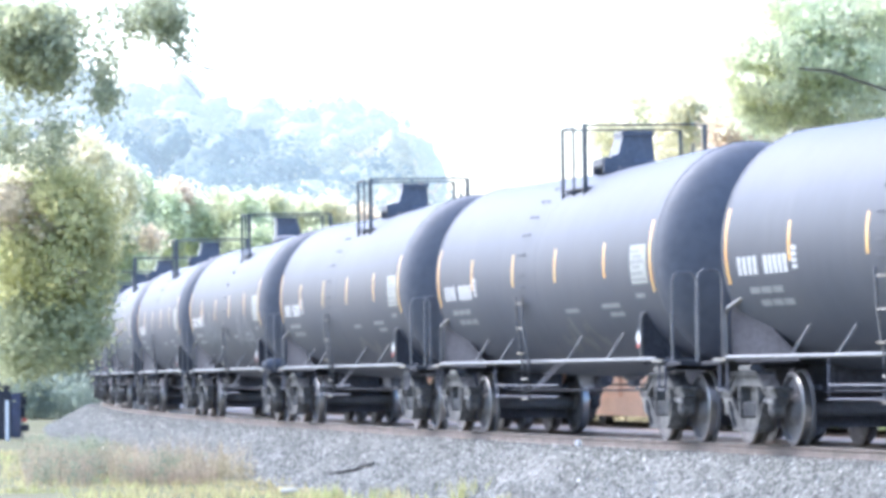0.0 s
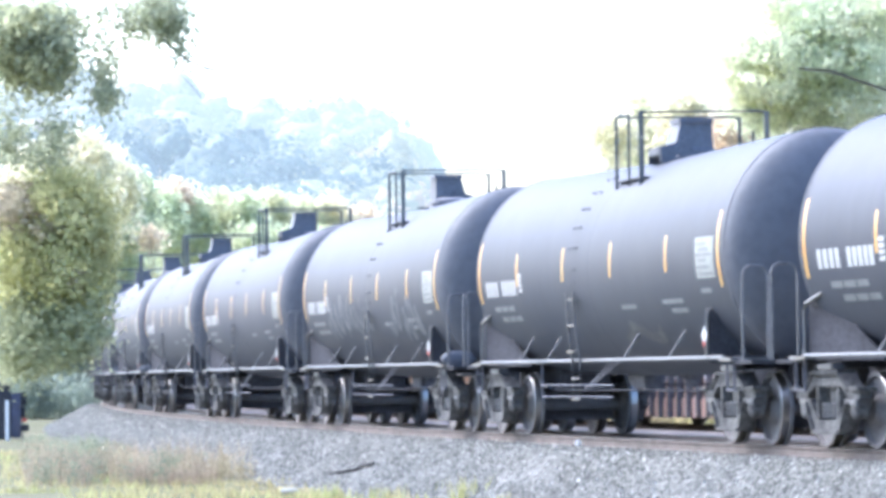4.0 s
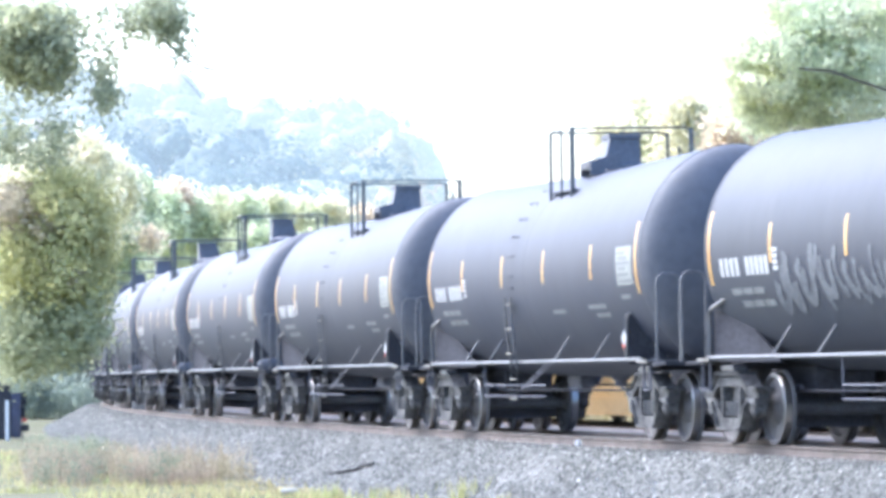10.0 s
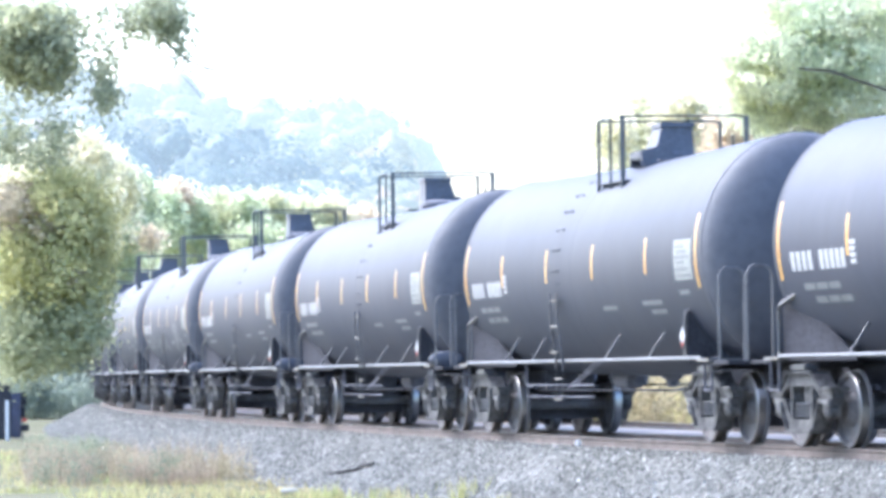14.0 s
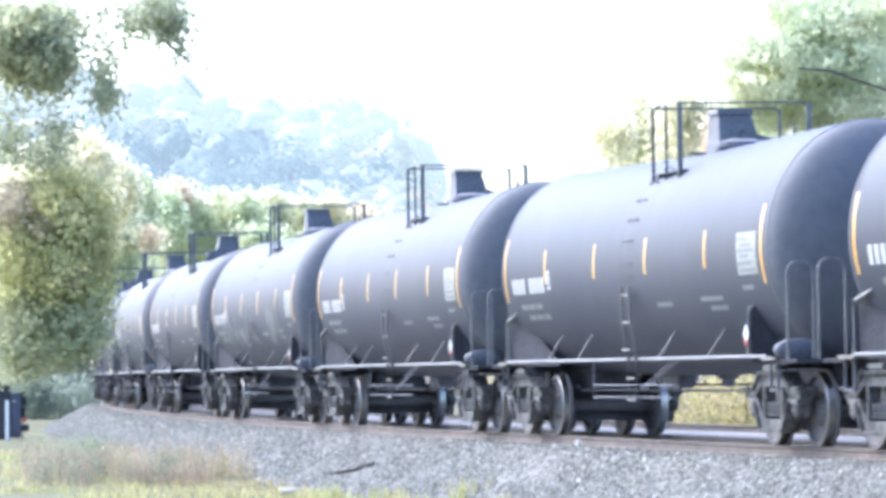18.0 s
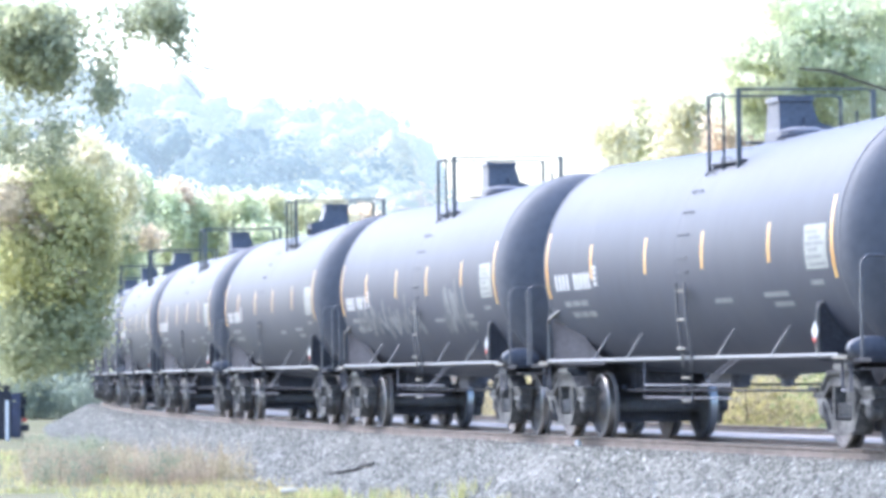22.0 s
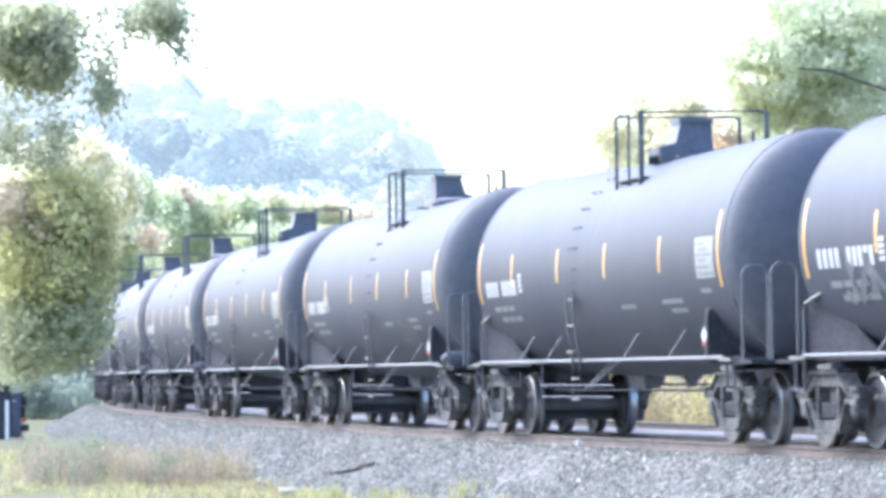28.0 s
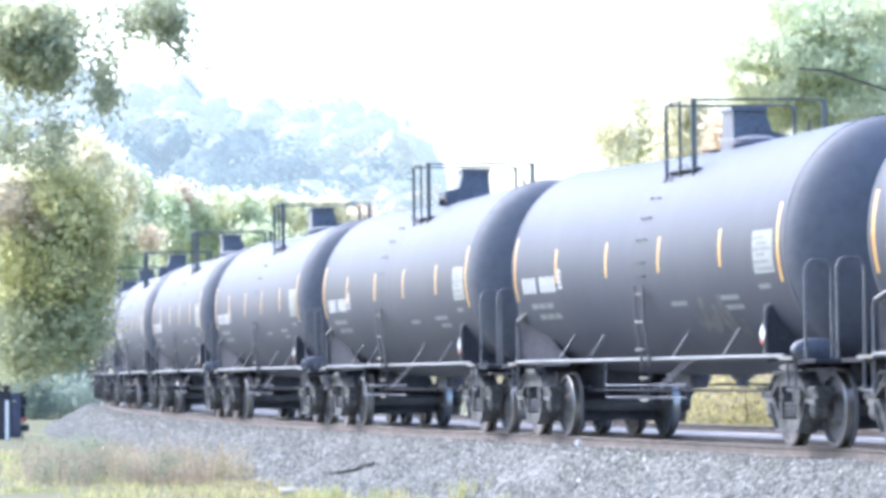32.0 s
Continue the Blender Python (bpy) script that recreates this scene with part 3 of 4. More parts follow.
def stroke(bm, pts, width):
    """A sprayed line on the tank's skin through (u, z) points."""
    rows = []
    for i, (u, z) in enumerate(pts):
        a, b = pts[max(0, i - 1)], pts[min(len(pts) - 1, i + 1)]
        n = Vector((-(b[1] - a[1]), b[0] - a[0])).normalized() * width / 2
        rows.append((bm.verts.new(on_tank(u - n.x, z - n.y, -1, 0.009)), bm.verts.new(on_tank(u + n.x, z + n.y, -1, 0.009))))
    for a, b in zip(rows, rows[1:]):
        bm.faces.new((a[0], b[0], b[1], a[1]))


def spray(car, u0, u1, z0, z1, count, seed, mat):
    """Faint looping sprayed scrawl over a stretch of the tank's side."""
    rng = random.Random(seed)
    for i in range(count):
        bm = bmesh.new()
        uc = u0 + (u1 - u0) * (i + 0.5) / count
        w, ph, lean = (u1 - u0) / count * rng.uniform(0.7, 1.3), rng.uniform(0, 6.3), rng.uniform(-0.4, 0.5)
        zl, zh = z0 + rng.uniform(0, 0.25) * (z1 - z0), z1 - rng.uniform(0, 0.45) * (z1 - z0)
        pts = []
        for k in range(15):
            f = k / 14
            z = (zl + zh) / 2 + (zh - zl) / 2 * math.sin(f * 5.2 + ph)
            pts.append((uc + w * (f - 0.5) + lean * (z - zl) + 0.08 * math.sin(9 * f + ph), z))
        stroke(bm, pts, rng.uniform(0.1, 0.24))
        part("graffiti_stroke", bm, mat, car)


SPRAY = material("thin_grey_white_spray_paint", (0.155, 0.165, 0.175), 0.6, 0, 0.4, 2.5, 30.0, 0.0, (0.065, 0.07, 0.085))
THIN = material("thin_worn_spray_paint", (0.125, 0.135, 0.15), 0.6, 0, 0.35, 3.0, 30.0, 0.0, (0.055, 0.062, 0.08))
FAINT = material("worn_grey_spray_paint", (0.085, 0.088, 0.095), 0.6, 0, 0.3, 4.0, 30.0, 0.0, (0.05, 0.052, 0.058))
FIRST, COUNT = -2, 18
REVERSED = (1, 4, 5, 6, 8, 10, 11, 13)
TOP = 1.05
make = {False: make_tank_car("tank_car", -0.65, False)}
TOP = 1.2
make[True] = make_tank_car("tank_car", 0.7, True)
tank_cars, used = [], set()
for i in range(COUNT):
    turned = (FIRST + i) in REVERSED
    if turned in used:
        c = copy_thing(make[turned], Matrix())
    else:
        c = make[turned]
        used.add(turned)
    tank_cars.append(c)
for ob in tank_cars[7 - FIRST].children:
    if ob.name.startswith("reflective_bar") and abs(ob.data.vertices[0].co.x) < 5:
        ob.location.x -= 0.34
for k, scrawls in ((1, ((-4.2, 0.8, 1.9, 2.75, 13, THIN), (2.5, 5.6, 1.8, 2.8, 5, THIN))), (6, ((-5.6, 0.8, 1.85, 2.62, 14, SPRAY), (2.9, 5.0, 1.85, 2.8, 7, SPRAY))), (8, ((3.0, 5.0, 1.6, 2.2, 4, FAINT),)), (-1, ((1.0, 3.4, 1.5, 1.95, 3, FAINT),)), (0, ((1.5, 3.5, 1.55, 1.9, 2, FAINT),))):
    c = tank_cars[k - FIRST]
    for j, (u0, u1, z0, z1, n, mat) in enumerate(scrawls):
        spray(c, u0, u1, z0, z1, n, 10 * k + j, mat)
    if k in (1, 6):
        tagged(c, "black tank car with pale sprayed scrawl along its side")


# ---- the second train, behind, that runs the other way: low well wagons, three short wagons at its tail ----
def make_well_wagon(name, length, colour, ribs, label):
    """A low-slung wagon between shared bogies; its rear bogie belongs to it."""
    car = tagged(new(name, None), label, "freight car", "cars of the second train")
    half, well = length / 2 - 0.12, length / 2 - 1.25
    bm = bmesh.new()
    box(bm, (0, 0, 1.2), (2 * half, 2.7, 0.3), None, 0.03)
    part("body", bm, colour, car)
    bm = bmesh.new()
    box(bm, (0, 0, 0.68), (2 * well, 2.66, 0.94), None, 0.03)
    part("well", bm, colour, car)
    for side in (-1, 1):
        bm = bmesh.new()
        box(bm, (0, side * 1.37, 0.4), (2 * well + 0.1, 0.1, 0.38), None, 0.02)
        part("side_sill", bm, colour, car)
        bm = bmesh.new()
        box(bm, (0, side * 1.36, 1.14), (2 * half, 0.08, 0.09), None, 0.015)
        part("top_chord", bm, FRAME, car)
        for x in (-well * 0.34, well * 0.34) if not ribs else ():
            bm = bmesh.new()
            box(bm, (x, side * 1.35, 0.84), (0.14, 0.08, 0.5), None, 0.02)
            part("gusset", bm, colour, car)
    if ribs:
        n = int(2 * well / 0.62)
        for side in (-1, 1):
            for i in range(n + 1):
                x = -well + 2 * well * i / n
                bm = bmesh.new()
                box(bm, (x, side * 1.43, 0.72), (0.13, 0.12, 1.0), None, 0.01)
                part("rib", bm, FRAME, car)
                if i < n:
                    # added white box in place of bright background through an opening
                    bm = bmesh.new()
                    box(bm, (x + well / n, side * 1.36, 1.0), (0.34, 0.06, 0.14), None, 0.01)
                    part("stake_pocket", bm, CHALK, car)
    bm = bmesh.new()
    box(bm, (0, 0, 0.95), (length, 0.5, 0.3), None, 0.03)
    part("centre_sill", bm, FRAME, car)
    make_truck(car, -length / 2)
    return car


def make_belly_wagon(name, length, label):
    """A short wagon with a round pale belly slung low between its bogies."""
    car = tagged(new(name, None), label, "freight car", "cars of the second train")
    bm = bmesh.new()
    h = length / 2 - 3.4
    lathe(bm, [(-h - 0.2, 0.0), (-h - 0.15, 0.4), (-h, 0.55), (h, 0.55), (h + 0.15, 0.4), (h + 0.2, 0.0)], 40, Matrix.Translation((0, -0.75, 0.85)))
    part("belly_tank", bm, PALE, car, "pale round belly tank", smooth=True)
    bm = bmesh.new()
    box(bm, (0, 0, 1.62), (length - 0.4, 2.6, 0.34), None, 0.04)
    part("deck", bm, FRAME, car)
    bm = bmesh.new()
    box(bm, (0, 0, 1.95), (length - 0.8, 2.5, 0.4), None, 0.05)
    part("body", bm, SLATE, car)
    for u in (-h - 0.5, h + 0.5):
        bm = bmesh.new()
        box(bm, (u, -0.9, 1.1), (0.35, 0.5, 0.7), None, 0.05)
        part("equipment_box", bm, GREY, car)
    for e in (-1, 1):
        make_truck(car, e * (length / 2 - 1.5))
    return car


def make_tail_wagon(name, length, label):
    car = tagged(new(name, None), label, "freight car", "cars of the second train")
    bm = bmesh.new()
    box(bm, (0, 0, 1.5), (length - 0.3, 2.6, 1.2), None, 0.05)
    part("body", bm, SLATE, car)
    bm = bmesh.new()
    box(bm, (-0.4, 0, 0.62), (length - 2.6, 2.3, 0.7), None, 0.06)
    part("lower_body", bm, SLATE, car)
    for u in (-0.3, 0.5, 1.3):
        bm = bmesh.new()
        box(bm, (u, -1.2, 0.75), (0.3, 0.12, 0.24), None, 0.02)
        part("access_panel", bm, PALE, car)
    make_truck(car, length / 2 - 1.4)
    bm = bmesh.new()
    box(bm, (-length / 2 + 0.2, -1.1, 1.25), (0.12, 0.2, 0.2), None, 0.03)
    part("tail_lamp", bm, CHALK, car)
    return car


PALE = material("pale_grey_freight_paint", (0.5, 0.52, 0.48), 0.5, 0, 0.15, 1.0, 12.0, 0.05)
second_train = []
JOINTS = (138.0, 127.0, 116.0, 105.0, 94.0, 83.0, 72.0, 60.85, 48.3, 36.0, 25.0, 14.0, -0.4, -11.8, -23.1, -36.5, -47.2, -59.0, -66.4)
for i, (front, rear) in enumerate(zip(JOINTS, JOINTS[1:])):
    length = front - rear
    if front > 50:
        c = make_well_wagon("well_wagon", length, TAN, False, "tan low-slung freight wagon with smooth sides on the far track")
    elif front > 1:
        c = make_well_wagon("well_wagon", length, PINK, True, "faded salmon freight wagon with dark upright ribs")
    elif front > -30:
        c = make_well_wagon("well_wagon", length, AMBER, False, "yellow low-slung freight wagon on the far track")
    elif front > -50:
        c = make_belly_wagon("service_wagon", length, "dark wagon with a pale round belly tank on the far track")
    else:
        c = make_tail_wagon("tail_wagon", length, "blue-grey wagon at the second train's tail")
    second_train.append((c, (front + rear) / 2))

# ---- trees and far woods ----
def leaf_cloud(name, mat, masses, count, size, seed, parent=None, droop=0.0, puff=0.8, jitter=0.5, clump=28, rag=0.16):
    """Leaves as small bent quads in clumps inside ellipsoid masses: (centre, radii, weight)."""
    rng = np.random.RandomState(seed)
    total = sum(w for _, _, w in masses)
    pts, faced = [], []
    for c, r, w in masses:
        n = int(count * w / total)
        clumps = max(4, n // clump)
        d = rng.normal(size=(clumps, 3))
        d /= np.linalg.norm(d, axis=1)[:, None]
        d *= (rng.uniform(0.35, 1.0, clumps) ** 0.45)[:, None] * (1 + rag * np.clip(rng.normal(size=clumps), -2, 1.6))[:, None]
        centres = np.array(c) + d * np.array(r)
        pick = rng.randint(0, clumps, n)
        spread = 0.16 * np.mean(r) + 1.2 * size
        off = rng.normal(size=(n, 3)) * spread * np.array([1, 1, 0.8])
        off[:, 2] -= droop * np.abs(rng.normal(size=n))
        pts.append(centres[pick] + off)
        out = (pts[-1] - np.array(c)) / np.array(r) + np.array([0, 0, 0.3])
        faced.append(out / (np.linalg.norm(out, axis=1)[:, None] + 1e-6))
    pts = np.concatenate(pts)
    n = len(pts)
    face = np.concatenate(faced) * puff + rng.normal(size=(n, 3)) * jitter
    face /= np.linalg.norm(face, axis=1)[:, None]
    a = np.cross(face, rng.normal(size=(n, 3)))
    a /= np.linalg.norm(a, axis=1)[:, None]
    b = np.cross(face, a)
    sz = size * rng.uniform(0.6, 1.4, n)[:, None]
    v = np.stack([pts - a * sz, pts - b * sz * 0.55, pts + a * sz, pts + b * sz * 0.55], 1).reshape(-1, 3)
    faces = np.arange(4 * n).reshape(n, 4)
    me = bpy.data.meshes.new(name)
    me.vertices.add(4 * n)
    me.vertices.foreach_set("co", v.ravel())
    me.loops.add(4 * n)
    me.loops.foreach_set("vertex_index", faces.ravel())
    me.polygons.add(n)
    me.polygons.foreach_set("loop_start", np.arange(0, 4 * n, 4))
    me.polygons.foreach_set("loop_total", np.full(n, 4))
    me.update()
    me.materials.append(mat)
    ob = new(name, me)
    if parent:
        ob.parent = parent
    return ob


# LEAF_GREEN, LEAF_OLIVE and LEAF_GREY are lifted: bright haze put into leaf colour.
LEAF_GREEN = leaf_material("yellow_green_leaves", (0.69, 0.73, 0.53), (0.76, 0.75, 0.55), 0.74, 0.1)
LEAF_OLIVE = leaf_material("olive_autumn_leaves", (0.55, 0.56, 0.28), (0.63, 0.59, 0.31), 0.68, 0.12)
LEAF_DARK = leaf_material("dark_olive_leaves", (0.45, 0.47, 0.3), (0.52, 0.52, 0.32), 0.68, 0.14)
# LEAF_SHADE: shade low in the near tree, painted as a duller leaf colour.
LEAF_SHADE = leaf_material("shaded_green_leaves", (0.45, 0.48, 0.31), (0.52, 0.52, 0.33), 0.66, 0.14)
LEAF_RUST = leaf_material("reddish_brown_leaves", (0.49, 0.42, 0.31), (0.52, 0.47, 0.31), 0.55, 0.25)
LEAF_GREY = leaf_material("shaded_grey_green_leaves", (0.68, 0.72, 0.53), (0.74, 0.75, 0.53), 0.72, 0.12)
LEAF_SAGE = leaf_material("grey_green_leaves", (0.33, 0.36, 0.25), (0.42, 0.43, 0.28), 0.64, 0.25)
# BUSH_SOFT: the mist before the bank's bushes is mixed into its blue-green.
BUSH_SOFT = leaf_material("hazed_blue_green_bush_leaves", (0.34, 0.4, 0.33), (0.4, 0.44, 0.35), 0.62, 0.15)
BUSH_STRAW = leaf_material("straw_coloured_weeds", (0.5, 0.42, 0.25), (0.43, 0.37, 0.22), 0.5, 0.25)
BUSH_YELLOW = leaf_material("yellow_bush_leaves", (0.5, 0.43, 0.2), (0.42, 0.39, 0.18), 0.5, 0.35)
BUSH_GREEN = leaf_material("green_bush_leaves", (0.24, 0.28, 0.13), (0.34, 0.35, 0.14), 0.4, 0.4)
GRASS = leaf_material("dry_and_green_grass", (0.44, 0.37, 0.2), (0.36, 0.39, 0.17), 0.5, 0.35)
WEED = leaf_material("brown_seeding_weeds", (0.38, 0.31, 0.235), (0.35, 0.31, 0.2), 0.5, 0.25)
WEED_GREEN = leaf_material("grey_green_weeds", (0.22, 0.26, 0.19), (0.29, 0.31, 0.2), 0.5, 0.25)


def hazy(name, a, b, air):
    """Distant backdrop woods; the lit mist before them is put into their surface as a glow."""
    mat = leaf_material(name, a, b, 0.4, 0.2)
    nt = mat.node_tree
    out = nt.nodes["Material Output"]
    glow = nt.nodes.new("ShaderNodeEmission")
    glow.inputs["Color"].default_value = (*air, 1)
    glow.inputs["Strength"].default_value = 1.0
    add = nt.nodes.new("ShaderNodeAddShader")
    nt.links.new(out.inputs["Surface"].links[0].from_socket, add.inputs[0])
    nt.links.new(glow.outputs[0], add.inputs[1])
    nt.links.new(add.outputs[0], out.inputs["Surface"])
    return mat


# Airlight that the woods themselves emit; no mist stands before them.
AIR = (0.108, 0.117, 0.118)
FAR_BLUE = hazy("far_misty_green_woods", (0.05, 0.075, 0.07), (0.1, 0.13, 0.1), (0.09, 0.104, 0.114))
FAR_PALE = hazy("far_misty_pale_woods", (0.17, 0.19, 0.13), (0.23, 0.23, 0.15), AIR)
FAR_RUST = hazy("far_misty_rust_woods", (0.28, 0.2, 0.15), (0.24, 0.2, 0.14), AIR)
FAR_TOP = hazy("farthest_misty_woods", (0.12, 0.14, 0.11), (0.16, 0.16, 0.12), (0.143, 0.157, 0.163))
# Haze over the middle-distance trees is put into these paler leaf colours.
MID_PALE = leaf_material("hazed_green_autumn_leaves", (0.61, 0.66, 0.46), (0.69, 0.7, 0.47), 0.76, 0.1)
MID_YELLOW = leaf_material("hazed_yellow_autumn_leaves", (0.7, 0.68, 0.46), (0.63, 0.65, 0.43), 0.74, 0.1)
MID_TAN = leaf_material("hazed_tan_autumn_leaves", (0.81, 0.77, 0.58), (0.77, 0.75, 0.55), 0.78, 0.08)
MID_ORANGE = leaf_material("hazed_orange_autumn_leaves", (0.78, 0.66, 0.51), (0.74, 0.66, 0.49), 0.72, 0.14)
MID_BLUE = leaf_material("hazed_blue_green_leaves", (0.4, 0.48, 0.39), (0.47, 0.53, 0.41), 0.62, 0.12)
MID_GREEN = leaf_material("hazed_green_leaves", (0.48, 0.55, 0.36), (0.56, 0.6, 0.38), 0.6, 0.14)


def make_tree(name, label, base, height, masses, mat, count, size, seed, droop=0.0, trunk=0.2, limb=0.35, puff=0.8, jitter=0.5, clump=28, rag=0.16):
    """masses: (offset from the base, radii, weight)."""
    tree = tagged(new(name, None), label, "tree" if name == "tree" else "bush")
    rng = random.Random(seed)
    bm = bmesh.new()
    base = Vector(base)
    top = base + Vector((0, 0, height * 0.8))
    pts = [base.lerp(top, i / 6) + Vector((rng.uniform(-0.03, 0.03), rng.uniform(-0.03, 0.03), 0)) * height for i in range(7)]
    pts[0] = base - Vector((0, 0, 0.2))
    for i in range(6):
        rod(bm, pts[i], pts[i + 1], trunk * (1 - i / 7.5), 8, trunk * (1 - (i + 1) / 7.5))
    part("trunk", bm, BARK, tree)
    for c, r, w in masses:
        goal = base + Vector(c)
        start = base.lerp(top, min(0.85, max(0.2, (c[2] - r[2] * 0.8) / height)))
        bm = bmesh.new()
        mid = start.lerp(goal, 0.5) + Vector((0, 0, 0.1 * (goal - start).length))
        rod(bm, start, mid, trunk * limb, 6, trunk * limb * 0.6)
        rod(bm, mid, goal, trunk * limb * 0.6, 6, trunk * 0.06)
        for k in range(3):
            tip = goal + Vector([rng.uniform(-0.8, 0.8) * q for q in r])
            rod(bm, mid.lerp(goal, 0.5 + 0.15 * k), tip, trunk * 0.1, 5, trunk * 0.03)
        part("limb", bm, BARK, tree)
    leaf_cloud("crown", mat, [(tuple(base + Vector(c)), r, w) for c, r, w in masses], count, size, seed, tree, droop, puff, jitter, clump, rag)
    return tree


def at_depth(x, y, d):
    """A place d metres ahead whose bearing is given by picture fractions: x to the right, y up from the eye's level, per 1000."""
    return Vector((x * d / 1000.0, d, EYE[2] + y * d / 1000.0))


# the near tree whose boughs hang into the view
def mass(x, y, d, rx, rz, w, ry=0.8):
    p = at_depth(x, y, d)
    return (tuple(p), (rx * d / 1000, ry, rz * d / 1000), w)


def rel(m, base):
    return (tuple(Vector(m[0]) - base), m[1], m[2])


near_base = Vector((-9.2, 51.0, -1.1))
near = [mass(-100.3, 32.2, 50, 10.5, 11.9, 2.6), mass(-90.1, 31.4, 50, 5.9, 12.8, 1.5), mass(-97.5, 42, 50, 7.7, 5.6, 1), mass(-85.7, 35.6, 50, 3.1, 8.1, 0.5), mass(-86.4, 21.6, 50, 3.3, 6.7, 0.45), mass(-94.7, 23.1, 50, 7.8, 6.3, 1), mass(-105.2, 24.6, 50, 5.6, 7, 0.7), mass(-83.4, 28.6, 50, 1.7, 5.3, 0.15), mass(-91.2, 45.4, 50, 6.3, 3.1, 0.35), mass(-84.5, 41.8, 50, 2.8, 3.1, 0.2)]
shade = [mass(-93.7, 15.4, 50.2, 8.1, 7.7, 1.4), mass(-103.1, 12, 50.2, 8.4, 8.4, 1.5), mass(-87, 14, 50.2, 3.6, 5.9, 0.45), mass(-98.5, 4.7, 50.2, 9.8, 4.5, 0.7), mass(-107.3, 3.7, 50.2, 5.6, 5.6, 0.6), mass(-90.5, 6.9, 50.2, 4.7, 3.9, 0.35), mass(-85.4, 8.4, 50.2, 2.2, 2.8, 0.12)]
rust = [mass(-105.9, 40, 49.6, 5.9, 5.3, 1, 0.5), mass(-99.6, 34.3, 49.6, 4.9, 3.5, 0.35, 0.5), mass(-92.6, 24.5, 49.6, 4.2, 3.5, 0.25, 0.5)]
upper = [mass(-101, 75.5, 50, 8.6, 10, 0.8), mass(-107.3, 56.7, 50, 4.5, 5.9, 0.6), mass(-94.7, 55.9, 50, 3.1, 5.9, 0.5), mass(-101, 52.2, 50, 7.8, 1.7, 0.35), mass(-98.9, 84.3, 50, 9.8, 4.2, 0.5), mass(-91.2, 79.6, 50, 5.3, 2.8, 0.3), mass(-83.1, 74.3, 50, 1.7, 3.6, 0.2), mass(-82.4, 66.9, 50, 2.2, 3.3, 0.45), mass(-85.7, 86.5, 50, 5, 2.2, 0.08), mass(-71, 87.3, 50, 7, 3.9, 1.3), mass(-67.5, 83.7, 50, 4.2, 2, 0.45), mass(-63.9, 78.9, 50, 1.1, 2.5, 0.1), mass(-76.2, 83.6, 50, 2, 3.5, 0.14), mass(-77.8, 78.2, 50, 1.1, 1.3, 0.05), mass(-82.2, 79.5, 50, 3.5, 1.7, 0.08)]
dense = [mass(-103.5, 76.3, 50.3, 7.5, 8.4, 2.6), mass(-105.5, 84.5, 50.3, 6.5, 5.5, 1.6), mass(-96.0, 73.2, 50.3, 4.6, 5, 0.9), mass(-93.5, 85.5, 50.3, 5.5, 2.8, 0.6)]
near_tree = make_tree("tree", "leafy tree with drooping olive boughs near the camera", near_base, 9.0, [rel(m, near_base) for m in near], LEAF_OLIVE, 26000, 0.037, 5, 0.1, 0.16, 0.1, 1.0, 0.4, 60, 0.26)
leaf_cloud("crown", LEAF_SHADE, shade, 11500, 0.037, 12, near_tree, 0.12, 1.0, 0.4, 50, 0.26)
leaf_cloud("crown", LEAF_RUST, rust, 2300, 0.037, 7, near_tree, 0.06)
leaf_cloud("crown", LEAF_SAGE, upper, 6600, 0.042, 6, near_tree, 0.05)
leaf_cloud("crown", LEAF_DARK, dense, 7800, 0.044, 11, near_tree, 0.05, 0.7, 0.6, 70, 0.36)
bm = bmesh.new()
pipe(bm, [at_depth(-69, 80, 50), at_depth(-62, 74.5, 50), at_depth(-57, 72.6, 50), at_depth(-54, 72, 50)], 0.012, 5)
part("bare_twig", bm, BARK, near_tree)
bm = bmesh.new()
pipe(bm, [at_depth(-64, 71, 50), at_depth(-61, 68, 50), at_depth(-59, 65, 50)], 0.004, 5)
part("bare_twig", bm, BARK, near_tree)

# the tall tree behind the right-hand end of the train
rb = Vector((14.5, 118.0, -1.2))
right = [mass(97.1, 80.5, 118, 11.9, 8.4, 3, 2), mass(106.9, 83.9, 118, 7.7, 7.7, 1.6, 2), mass(88.7, 82.6, 118, 5.9, 4.7, 1, 2), mass(77.6, 63.9, 118, 4.7, 3.6, 0.6, 2), mass(85.9, 61.8, 118, 5.6, 4.2, 0.8, 2), mass(92.9, 63.8, 118, 6.3, 4.9, 1, 2), mass(102.7, 67.2, 118, 7.7, 7.7, 2, 2), mass(72.4, 62.6, 118, 2, 1.7, 0.12, 2), mass(83.8, 69.4, 118, 5, 3.1, 0.5, 2), mass(99.9, 58.1, 118, 8.4, 5.6, 1.2, 2), mass(82, 85.5, 118, 3.1, 2.5, 0.25, 2), mass(79, 58.3, 118, 5.6, 3.5, 0.5, 2), mass(91.5, 72.9, 118, 5.6, 4.2, 0.8, 2)]
